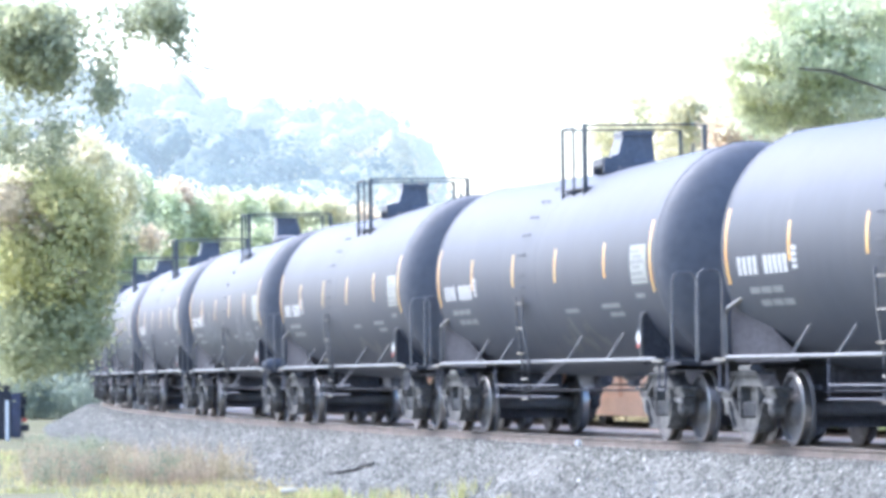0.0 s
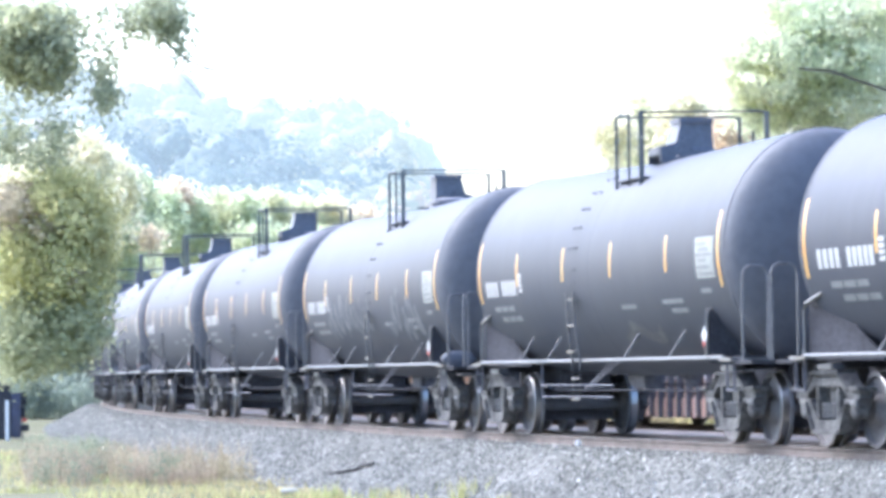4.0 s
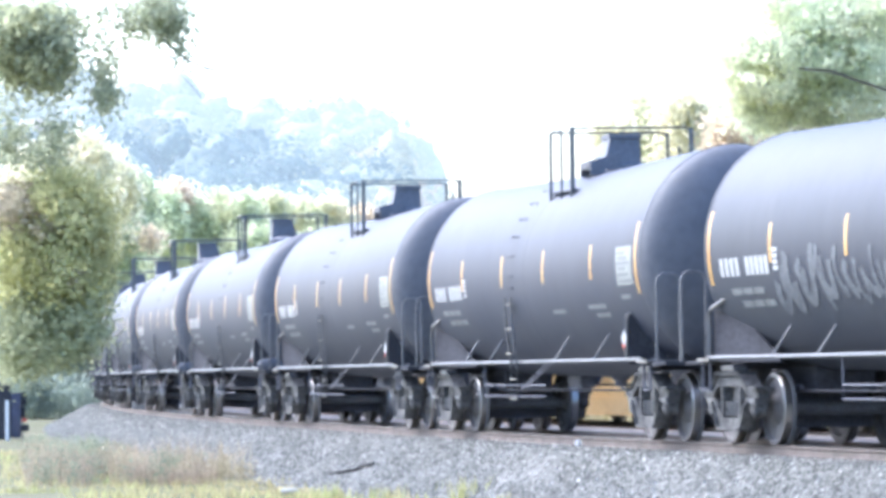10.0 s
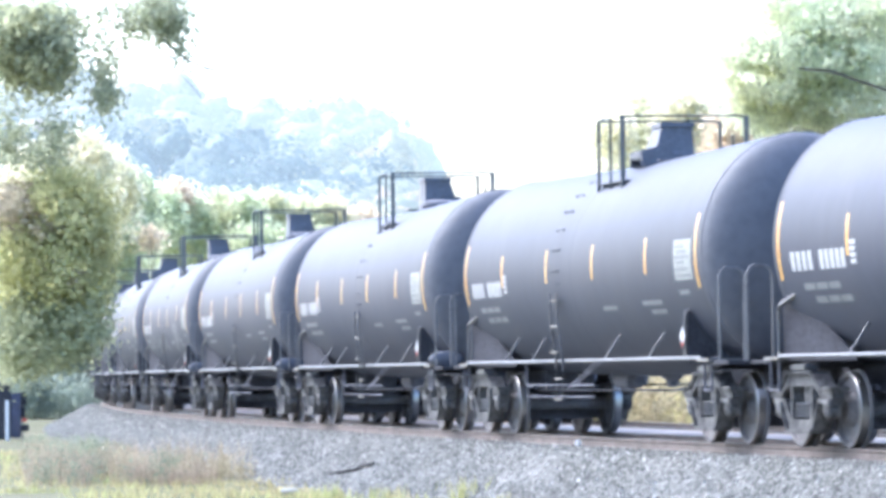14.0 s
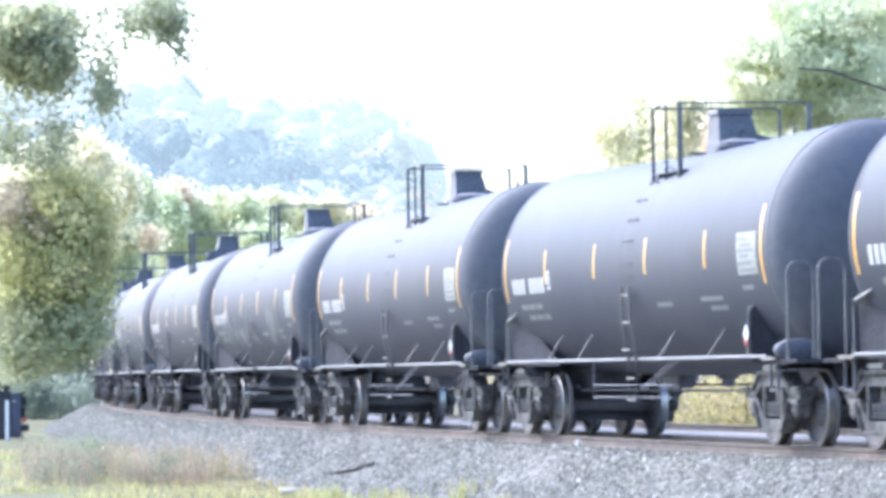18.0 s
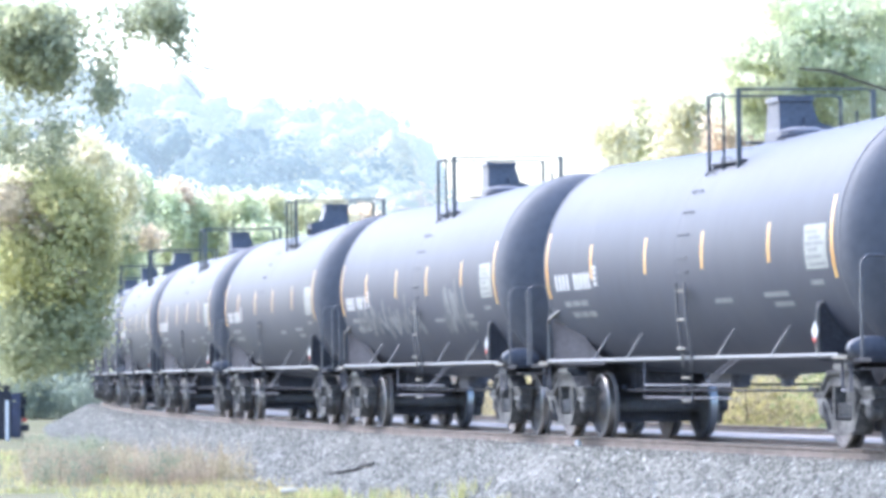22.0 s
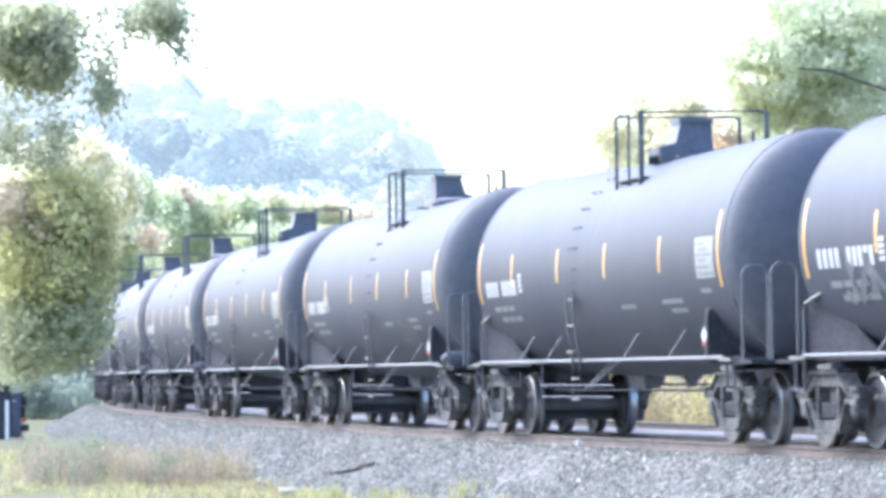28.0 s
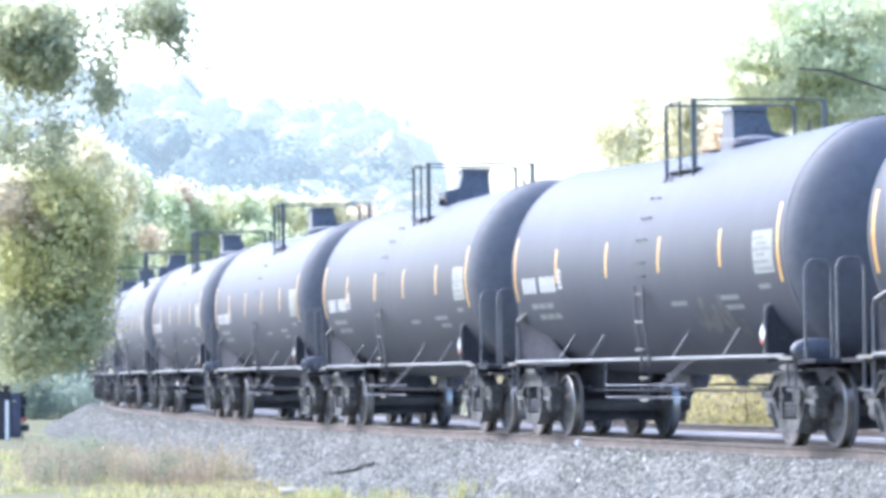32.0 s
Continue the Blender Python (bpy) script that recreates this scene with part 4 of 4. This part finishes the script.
shaded = [mass(82.4, 75, 116.5, 5.6, 3.3, 0.9, 1.2), mass(76.2, 73.3, 116.5, 3.6, 2.2, 0.4, 1.2), mass(71.4, 72.8, 116.5, 2.5, 1.7, 0.2, 1.2), mass(78.3, 79.3, 116.5, 3.9, 2, 0.3, 1.2), mass(74.5, 77.2, 116.5, 2.2, 1.4, 0.12, 1.2), mass(95.7, 72.5, 116.5, 5.6, 2.5, 0.4, 1.2), mass(72, 68.2, 116.5, 2, 1.3, 0.1, 1.2), mass(105.5, 75.5, 116.5, 4.7, 2.2, 0.3, 1.2), mass(87.3, 77.8, 116.5, 4.2, 2, 0.3, 1.2), mass(70.6, 75.2, 116.5, 1.1, 0.7, 0.04, 1.2), mass(85.2, 65.9, 116.5, 3.6, 2, 0.2, 1.2)]
right_tree = make_tree("tree", "tall yellow-green tree behind the tracks", rb, 13.0, [rel(m, rb) for m in right], LEAF_GREEN, 56000, 0.068, 8, 0.0, 0.14, 0.35, 0.9, 0.6, 110, 0.3)
leaf_cloud("crown", LEAF_GREY, shaded, 9500, 0.068, 9, right_tree, 0.0, 1.0, 0.6, 40, 0.3)
bm = bmesh.new()
pipe(bm, [at_depth(88.4, 71.2, 114), at_depth(96, 70.6, 114), at_depth(103, 68, 114), at_depth(112, 65, 114)], 0.042, 6)
part("bare_bough", bm, BARK, right_tree)

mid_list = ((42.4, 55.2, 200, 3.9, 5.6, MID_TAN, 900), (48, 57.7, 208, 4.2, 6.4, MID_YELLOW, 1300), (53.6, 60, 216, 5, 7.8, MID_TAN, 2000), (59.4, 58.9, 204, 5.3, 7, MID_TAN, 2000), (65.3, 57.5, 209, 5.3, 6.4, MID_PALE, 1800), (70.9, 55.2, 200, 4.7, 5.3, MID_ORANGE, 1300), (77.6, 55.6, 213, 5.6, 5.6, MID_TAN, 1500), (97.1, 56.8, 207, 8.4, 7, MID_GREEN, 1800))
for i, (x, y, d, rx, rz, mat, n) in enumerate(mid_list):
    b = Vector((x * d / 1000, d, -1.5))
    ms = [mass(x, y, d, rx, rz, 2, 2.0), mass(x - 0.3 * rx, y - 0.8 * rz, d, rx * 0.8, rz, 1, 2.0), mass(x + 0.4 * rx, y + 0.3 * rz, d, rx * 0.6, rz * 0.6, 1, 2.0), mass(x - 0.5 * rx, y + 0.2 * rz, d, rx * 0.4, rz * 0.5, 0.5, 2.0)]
    make_tree("tree", "autumn tree beyond the tracks, haze put into its pale leaves", b, 10.0, [rel(m, b) for m in ms], mat, int(n * 3.2), 0.135, 20 + i, 0.0, 0.12, 0.15, 0.8, 0.6)

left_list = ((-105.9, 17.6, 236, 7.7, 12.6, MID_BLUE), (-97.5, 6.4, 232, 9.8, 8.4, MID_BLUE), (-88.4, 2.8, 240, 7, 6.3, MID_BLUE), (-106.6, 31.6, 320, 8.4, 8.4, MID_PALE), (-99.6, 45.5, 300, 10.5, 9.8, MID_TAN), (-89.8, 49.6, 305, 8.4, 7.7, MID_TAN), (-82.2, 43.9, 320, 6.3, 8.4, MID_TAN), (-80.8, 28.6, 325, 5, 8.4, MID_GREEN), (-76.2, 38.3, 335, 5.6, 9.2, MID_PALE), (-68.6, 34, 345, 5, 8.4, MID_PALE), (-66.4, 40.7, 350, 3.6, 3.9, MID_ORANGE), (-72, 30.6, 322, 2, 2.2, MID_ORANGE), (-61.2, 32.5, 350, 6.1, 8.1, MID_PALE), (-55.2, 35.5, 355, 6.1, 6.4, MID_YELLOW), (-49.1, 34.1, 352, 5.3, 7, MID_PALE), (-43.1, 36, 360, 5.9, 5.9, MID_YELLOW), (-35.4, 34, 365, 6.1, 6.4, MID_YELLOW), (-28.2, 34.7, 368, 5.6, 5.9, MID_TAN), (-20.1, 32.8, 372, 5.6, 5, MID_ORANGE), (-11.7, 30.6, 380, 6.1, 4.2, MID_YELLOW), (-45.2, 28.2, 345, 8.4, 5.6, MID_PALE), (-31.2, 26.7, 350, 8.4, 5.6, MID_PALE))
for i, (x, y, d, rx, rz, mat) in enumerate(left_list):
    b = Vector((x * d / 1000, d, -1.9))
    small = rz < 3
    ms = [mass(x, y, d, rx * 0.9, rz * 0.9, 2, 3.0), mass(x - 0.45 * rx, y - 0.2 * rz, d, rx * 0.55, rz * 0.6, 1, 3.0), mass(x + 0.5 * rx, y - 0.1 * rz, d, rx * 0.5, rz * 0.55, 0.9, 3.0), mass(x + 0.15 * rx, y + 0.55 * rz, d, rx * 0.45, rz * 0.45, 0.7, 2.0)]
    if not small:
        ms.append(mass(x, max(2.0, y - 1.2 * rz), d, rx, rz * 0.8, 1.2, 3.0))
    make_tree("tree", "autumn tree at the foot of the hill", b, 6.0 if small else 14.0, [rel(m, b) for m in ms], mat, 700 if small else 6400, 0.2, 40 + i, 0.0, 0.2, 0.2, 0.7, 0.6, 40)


# the wooded hill
def ridge(x):
    """The ridge's height over the eye's level, per 1000 of its distance."""
    return 81 - 13 * max(0.0, (x + 110) / 110) - 26 * max(0.0, (x + 11) / 8) ** 1.8


rng = np.random.RandomState(3)
hill_masses = {0: [], 1: [], 2: [], 3: []}
for i in range(380):
    x = rng.uniform(-122, -1)
    f = rng.uniform(0, 1)
    d = 640 + 260 * f
    y = (0.3 + 0.7 * f) * ridge(x) * rng.uniform(0.92, 1.0)
    if y < 4:
        continue
    r = rng.uniform(5.0, 10.0)
    pick = noise.noise(Vector((x * 0.05, f * 3, 0.3))) + rng.uniform(-0.25, 0.25)
    pick -= 0.75 * math.exp(-((x + 66) / 17) ** 2 - ((y - 46) / 13) ** 2)
    # brighter painted mist towards the ridge, the far left and the right
    pick += 0.6 * min(1.0, max(0.0, (-86 - x) / 8)) + 0.3 * min(1.0, max(0.0, (x + 50) / 35)) + 0.5 * max(0.0, f - 0.6)
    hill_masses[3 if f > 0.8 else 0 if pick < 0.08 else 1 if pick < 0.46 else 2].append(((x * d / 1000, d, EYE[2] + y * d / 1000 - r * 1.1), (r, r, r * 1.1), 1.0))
ico = bmesh.new()
bmesh.ops.create_icosphere(ico, subdivisions=2, radius=1.0)
ico_v = np.array([v.co[:] for v in ico.verts])
ico_f = np.array([[v.index for v in f.verts] for f in ico.faces])
ico.free()
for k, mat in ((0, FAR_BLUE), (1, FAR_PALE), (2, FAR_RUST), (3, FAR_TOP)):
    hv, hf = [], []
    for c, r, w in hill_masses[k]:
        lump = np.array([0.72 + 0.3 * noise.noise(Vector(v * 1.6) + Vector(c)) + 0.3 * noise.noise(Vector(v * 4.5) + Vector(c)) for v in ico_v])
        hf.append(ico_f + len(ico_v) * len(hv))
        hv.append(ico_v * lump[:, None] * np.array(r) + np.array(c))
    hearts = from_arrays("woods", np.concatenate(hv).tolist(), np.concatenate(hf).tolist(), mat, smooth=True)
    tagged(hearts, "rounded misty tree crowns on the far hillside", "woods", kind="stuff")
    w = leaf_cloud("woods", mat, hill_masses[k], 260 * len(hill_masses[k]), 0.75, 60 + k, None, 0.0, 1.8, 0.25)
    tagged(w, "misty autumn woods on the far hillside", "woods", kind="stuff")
verts, faces = [], []
hx, hd = np.linspace(-140, 0, 60), np.linspace(600, 1000, 14)
for d in hd:
    for x in hx:
        f = min(1.0, max(0.0, (d - 640) / 260))
        verts.append((x * d / 1000, d, -3 + (0.25 * min(1.0, (d - 600) / 40) + 0.62 * f) * max(0.0, ridge(x)) * d / 1000))
for j in range(len(hd) - 1):
    for i in range(len(hx) - 1):
        a = j * len(hx) + i
        faces.append((a, a + 1, a + len(hx) + 1, a + len(hx)))
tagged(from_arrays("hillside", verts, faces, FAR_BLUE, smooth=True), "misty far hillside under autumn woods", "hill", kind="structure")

# bushes beyond the second track
rng = random.Random(12)
for i in range(40):
    s = 40 + i * 2.1
    p = line(s, -8.4 - rng.uniform(0, 3.5), -0.9)
    mat = BUSH_GREEN if s < 80 else (BUSH_YELLOW, BUSH_GREEN)[rng.randrange(2)] if s < 88 else (BUSH_STRAW, BUSH_YELLOW, BUSH_STRAW)[rng.randrange(3)]
    h = rng.uniform(1.3, 2.0)
    make_tree("bush", "low green bush behind the second track" if mat == BUSH_GREEN else "yellow autumn bush behind the second track", p, 1.4 * h, [((0, 0, 0.75 * h), (1.7, 1.2, 0.8 * h), 1), ((0.9, 0.3, 0.5 * h), (1.1, 0.8, 0.55 * h), 0.6)], mat, 2400, 0.07, 80 + i, 0.0, 0.04)

# soft green bushes beside the bank where the line comes out of the trees
rng = random.Random(31)
for i in range(7):
    x, y = -23.4 + 0.78 * i + rng.uniform(-0.3, 0.3), 225.0 + rng.uniform(-3, 5)
    h = rng.uniform(2.4, 3.3) * (1.0 - 0.06 * i)
    make_tree("bush", "soft grey-green bush at the foot of the bank", Vector((x, y, ground_z(x, y))), 1.2 * h, [((0, 0, 0.6 * h), (1.35, 1.1, 0.6 * h), 1), ((0.6, 0.2, 0.35 * h), (1.2, 1.0, 0.4 * h), 0.6)], BUSH_SOFT, 2200, 0.11, 130 + i, 0.0, 0.04)

for i, (x, h) in enumerate(((-23.6, 6.6), (-22.0, 5.6), (-20.4, 4.6), (-19.2, 3.8), (-25.2, 7.2))):
    y = 231.0 + 3.0 * (i % 2)
    make_tree("bush", "tall blue-green shrub beside the railway bank", Vector((x, y, ground_z(x, y))), 1.1 * h, [((0, 0, 0.5 * h), (1.6, 1.3, 0.5 * h), 1.5), ((0.9, 0.3, 0.3 * h), (1.3, 1.2, 0.3 * h), 0.8), ((-0.7, 0.1, 0.8 * h), (0.9, 0.9, 0.25 * h), 0.5)], BUSH_SOFT, 3200, 0.13, 150 + i, 0.0, 0.05, 0.2)

# dark cabinet and white post at the line's edge
cab = tagged(new("equipment_cabinet", None), "dark trackside equipment cabinet with a dull blue side cupboard", "cabinet")
cab.matrix_basis = pose(-16.2, 150, ground_z(-16, 150), 0, 0, 8)
bm = bmesh.new()
box(bm, (-0.32, 0, 1.02), (0.94, 1.2, 1.96), None, 0.05)
part("body", bm, MATTE, cab)
bm = bmesh.new()
box(bm, (-0.34, 0, 2.06), (1.06, 1.32, 0.13), None, 0.04)
part("roof", bm, GREY, cab, "pale worn roof sheet")
ENAMEL = material("dull_blue_enamel", (0.075, 0.085, 0.15), 0.5, 0, 0.2, 2.0, 14.0, 0.05, (0.06, 0.062, 0.09))
bm = bmesh.new()
box(bm, (0.33, -0.05, 0.9), (0.36, 1.05, 1.66), None, 0.03)
box(bm, (0.33, -0.6, 1.2), (0.26, 0.05, 0.7), None, 0.015)
part("side_cupboard", bm, ENAMEL, cab, "dull blue side cupboard")
for x, z, wide, high in ((0.62, 1.5, 0.22, 0.5), (0.6, 1.02, 0.17, 0.38), (0.66, 0.44, 0.3, 0.26)):
    bm = bmesh.new()
    box(bm, (x, -0.1, z), (wide, 0.5, high), None, 0.03)
    part("switch_box", bm, MATTE, cab)
bm = bmesh.new()
pipe(bm, [(0.58, -0.3, 0.0), (0.58, -0.3, 1.7), (0.52, -0.3, 1.76)], 0.035, 6)
part("conduit", bm, GREY, cab)
bm = bmesh.new()
box(bm, (0.64, -0.38, 0.74), (0.16, 0.05, 0.14), None, 0.01)
part("tag_plate", bm, RED, cab, "small dull red plate")
post = tagged(new("marker_post", None), "white-painted marker post in the grass", "post")
post.matrix_basis = pose(-15.96, 148, ground_z(-16, 148))
bm = bmesh.new()
box(bm, (0, 0, 0.72), (0.14, 0.12, 1.5), None, 0.02)
part("shaft", bm, CHALK, post)


# ---- loose ballast stones on the slope ----
rng = np.random.RandomState(7)
n = 120000
stone_s = 44 + 160 * rng.uniform(0, 1, n) ** 1.7
stone_l = rng.uniform(0.95, 3.6, n)
bed_l, bed_z = np.array([p[0] for p in BED[:8]])[::-1], np.array([p[1] for p in BED[:8]])[::-1]
turn = np.interp(stone_s, S_ALL, TURNS)
middle = np.stack([np.interp(stone_s, S_ALL, LINE_X) - stone_l * np.sin(turn), np.interp(stone_s, S_ALL, LINE_Y) + stone_l * np.cos(turn), np.interp(stone_l, bed_l, bed_z) - 0.0036725 * (stone_s - 60) - 0.006], 1)
# each stone: a crooked four-sided cap
ang = rng.uniform(0, 6.283, n)[:, None] + np.array([0.0, 1.4, 3.2, 4.7]) + rng.uniform(-0.3, 0.3, (n, 4))
wide = 0.026 + 0.042 * rng.uniform(0, 1, (n, 1)) ** 2 * rng.uniform(0.7, 1.2, (n, 4))
ring = np.stack([wide * np.cos(ang), wide * np.sin(ang), rng.uniform(-0.012, 0.012, (n, 4))], 2)
peak = np.stack([rng.uniform(-0.014, 0.014, n), rng.uniform(-0.014, 0.014, n), rng.uniform(0.02, 0.06, n)], 1)[:, None]
v = (np.concatenate([ring, peak], 1) + middle[:, None]).reshape(-1, 3)
f = (np.array([(0, 1, 4), (1, 2, 4), (2, 3, 4), (3, 0, 4)])[None] + 5 * np.arange(n)[:, None, None]).reshape(-1, 3)
me = bpy.data.meshes.new("ballast_stones")
me.vertices.add(len(v))
me.vertices.foreach_set("co", v.ravel())
me.loops.add(f.size)
me.loops.foreach_set("vertex_index", f.ravel())
me.polygons.add(len(f))
me.polygons.foreach_set("loop_start", np.arange(0, f.size, 3))
me.polygons.foreach_set("loop_total", np.full(len(f), 3))
me.update()
me.materials.append(STONE)
stones = new("ballast_stones", me)
pick = rng.choice(n, 5000, replace=False)
pale_v = (np.concatenate([ring * 0.9, peak], 1) + middle[:, None] + np.array([0, 0, 0.016]))[pick].reshape(-1, 3)
pale = from_arrays("pale_stones", pale_v.tolist(), f[: 4 * len(pick)].tolist(), PALESTONE)
tagged(pale, "scattered pale stones among the grey ballast", "stones", kind="stuff")
tagged(stones, "loose grey crushed stones on the ballast slope", "stones", kind="stuff")


def blades(name, mat, spots, seed, label, wide=0.012):
    """Grass or weed stems: spots of (x, y, radius, count, height)."""
    rng = np.random.RandomState(seed)
    verts, faces = [], []
    for x, y, r, count, tall in spots:
        for _ in range(count):
            a, q = rng.uniform(0, 6.283), r * math.sqrt(rng.uniform(0, 1))
            px, py = x + q * math.cos(a), y + q * math.sin(a)
            z = ground_z(px, py) - 0.05
            h = tall * rng.uniform(0.5, 1.15)
            lean = rng.normal(size=2) * 0.22 * h
            w = wide * rng.uniform(0.7, 1.6)
            c, sn = math.cos(a * 3), math.sin(a * 3)
            i = len(verts)
            verts += [(px - w * c, py - w * sn, z), (px + w * c, py + w * sn, z), (px + lean[0] * 0.4 + w * 0.8 * c, py + lean[1] * 0.4 + w * 0.8 * sn, z + h * 0.6), (px + lean[0] * 0.4 - w * 0.8 * c, py + lean[1] * 0.4 - w * 0.8 * sn, z + h * 0.6), (px + lean[0], py + lean[1], z + h)]
            faces += [(i, i + 1, i + 2, i + 3), (i + 3, i + 2, i + 4)]
    return tagged(from_arrays(name, verts, faces, mat), label, "grass", kind="stuff")


rng = random.Random(4)
spots = []
for i in range(560):
    d = rng.uniform(52, 122)
    x = rng.uniform(-112, -20) * d / 1000
    spots.append((x, d, 0.7, 26, rng.uniform(0.12, 0.28)))
blades("grass", GRASS, spots, 1, "dry and green grass beside the ballast")
spots = []
for i in range(46):
    d = rng.uniform(62, 70)
    spots.append((rng.uniform(-58, 22) * d / 1000, d, 0.3, 30, rng.uniform(0.22, 0.5)))
for i in range(16):
    d = rng.uniform(66, 73)
    spots.append((rng.uniform(0, 19) * d / 1000, d, 0.35, 34, rng.uniform(0.3, 0.6)))
blades("grass", GRASS, spots, 2, "tall dry grass tufts before the ballast")
weeds = []
weeds_green = []
for i in range(34):
    d = rng.uniform(82, 98)
    x = -99 + 51 * rng.random() ** 1.5
    h = rng.uniform(0.35, 0.75) * (1.0 if x < -70 else 0.7)
    x *= d / 1000
    (weeds if rng.random() < (0.3 if x < -82 * d / 1000 else 0.72) else weeds_green).append(((x, d, ground_z(x, d) + h * 0.55), (rng.uniform(0.3, 0.6), 0.5, h * 0.5), 1.0))
for i in range(16):
    d = rng.uniform(86, 98)
    x = rng.uniform(-101, -82) * d / 1000
    h = rng.uniform(0.6, 1.0)
    weeds_green.append(((x, d, ground_z(x, d) + h * 0.55), (rng.uniform(0.3, 0.6), 0.5, h * 0.5), 1.0))
for lst, mat, label, sd in ((weeds, WEED, "brown seeding weeds at the ballast's foot", 91), (weeds_green, WEED_GREEN, "grey-green weeds at the ballast's foot", 92)):
    tagged(leaf_cloud("weeds", mat, lst, 380 * len(lst), 0.034, sd), label, "weeds", kind="stuff")
blades("weed_stems", WEED, [(c[0], c[1], 0.5, 40, 0.9) for c, r, w in weeds + weeds_green], 3, "upright dry weed stems at the ballast's foot", 0.008)

# a dark broken branch on the slope and a white flake by the rail
WET = material("dark_wet_bark", (0.018, 0.017, 0.018), 0.8, 0, 0.3, 4.0, 25.0, 0.4)
stick = tagged(new("fallen_branch", None), "dark broken branch lying on the ballast slope", "branch")
a, b, c, d = line(78.4, 2.95, -0.84), line(77.4, 2.85, -0.76), line(76.8, 2.75, -0.72), line(75.9, 2.58, -0.6)
bm = bmesh.new()
pipe(bm, [a, b, c, c.lerp(d, 0.5) + Vector((0, 0, 0.03)), d], 0.034, 6)
part("stem", bm, WET, stick)
bm = bmesh.new()
pipe(bm, [b, b + Vector((0.12, -0.15, -0.02)), b + Vector((0.3, -0.25, -0.03))], 0.022, 6)
part("side_twig", bm, WET, stick)
bm = bmesh.new()
pipe(bm, [c, c + Vector((0.1, 0.1, 0.06)), c + Vector((0.28, 0.15, 0.07))], 0.018, 6)
part("side_twig", bm, WET, stick)
flake = tagged(new("marker_stone", None), "white stone beside the near rail", "stone")
bm = bmesh.new()
bmesh.ops.create_icosphere(bm, subdivisions=2, radius=0.062)
for vtx in bm.verts:
    vtx.co *= 1 + 0.25 * noise.noise(vtx.co * 20)
part("stone", bm, CHALK, flake)
flake.matrix_basis = Matrix.Translation(line(66.1, 1.12, -0.1))
rock = tagged(new("rock", None), "flat pale stone lying in the grass", "rock")
bm = bmesh.new()
bmesh.ops.create_icosphere(bm, subdivisions=2, radius=0.2)
for vtx in bm.verts:
    vtx.co = Vector((vtx.co.x, vtx.co.y * 0.7, vtx.co.z * 0.35)) * (1 + 0.2 * noise.noise(vtx.co * 6))
part("stone", bm, PALESTONE, rock, "", True)
rock.matrix_basis = pose(-2.86, 75.0, ground_z(-2.9, 75) + 0.1, 8, 0, 20)


def to_life_size():
    """Brings the plan, drawn PLAN times too large, to life size about the world's origin."""
    for me in bpy.data.meshes:
        me.transform(Matrix.Scale(1 / PLAN, 4))
    for ob in bpy.data.objects:
        if ob.type in ("MESH", "EMPTY"):
            ob.location /= PLAN


def life(m):
    m.translation /= PLAN
    return m


def motions():
    """The trains: distance run by the tank cars, and the second train the other way."""
    def run(t):
        return 5.38307 * t - 0.00341453 * t * t + 5.538e-6 * t ** 3
    times = [0.5 * i for i in range(65)]
    for i, c in enumerate(tank_cars):
        s0 = 85.75 + PITCH * (FIRST + i)
        walk(c, [(t, life(on_line(s0 - run(t), BOGIE_AT))) for t in times])
    for c, back in second_train:
        walk(c, [(t, life(on_line(back + SPEED2 * t, 5.0, SECOND, -1))) for t in times])
    spin = [0.125 * i for i in range(257)]
    sets = [(o, run, 1) for c in tank_cars for o in c.children_recursive if o.name.startswith("wheelset")]
    fast = [0.0625 * i for i in range(513)]
    far_sets = [o for c, back in second_train for o in c.children_recursive if o.name.startswith("wheelset")]
    for o in far_sets:
        x, y, z = o.location
        walk(o, [(t, Matrix.Translation((x, y, z)) @ Matrix.Rotation(SPEED2 * t / WHEEL_R, 4, "Y")) for t in fast])
    for o, go, way in sets:
        x, y, z = o.location
        walk(o, [(t, Matrix.Translation((x, y, z)) @ Matrix.Rotation(go(t) / WHEEL_R, 4, "Y")) for t in spin])


SPEED2, WHEEL_R = 11.0, 0.457 * PLAN
to_life_size()
motions()
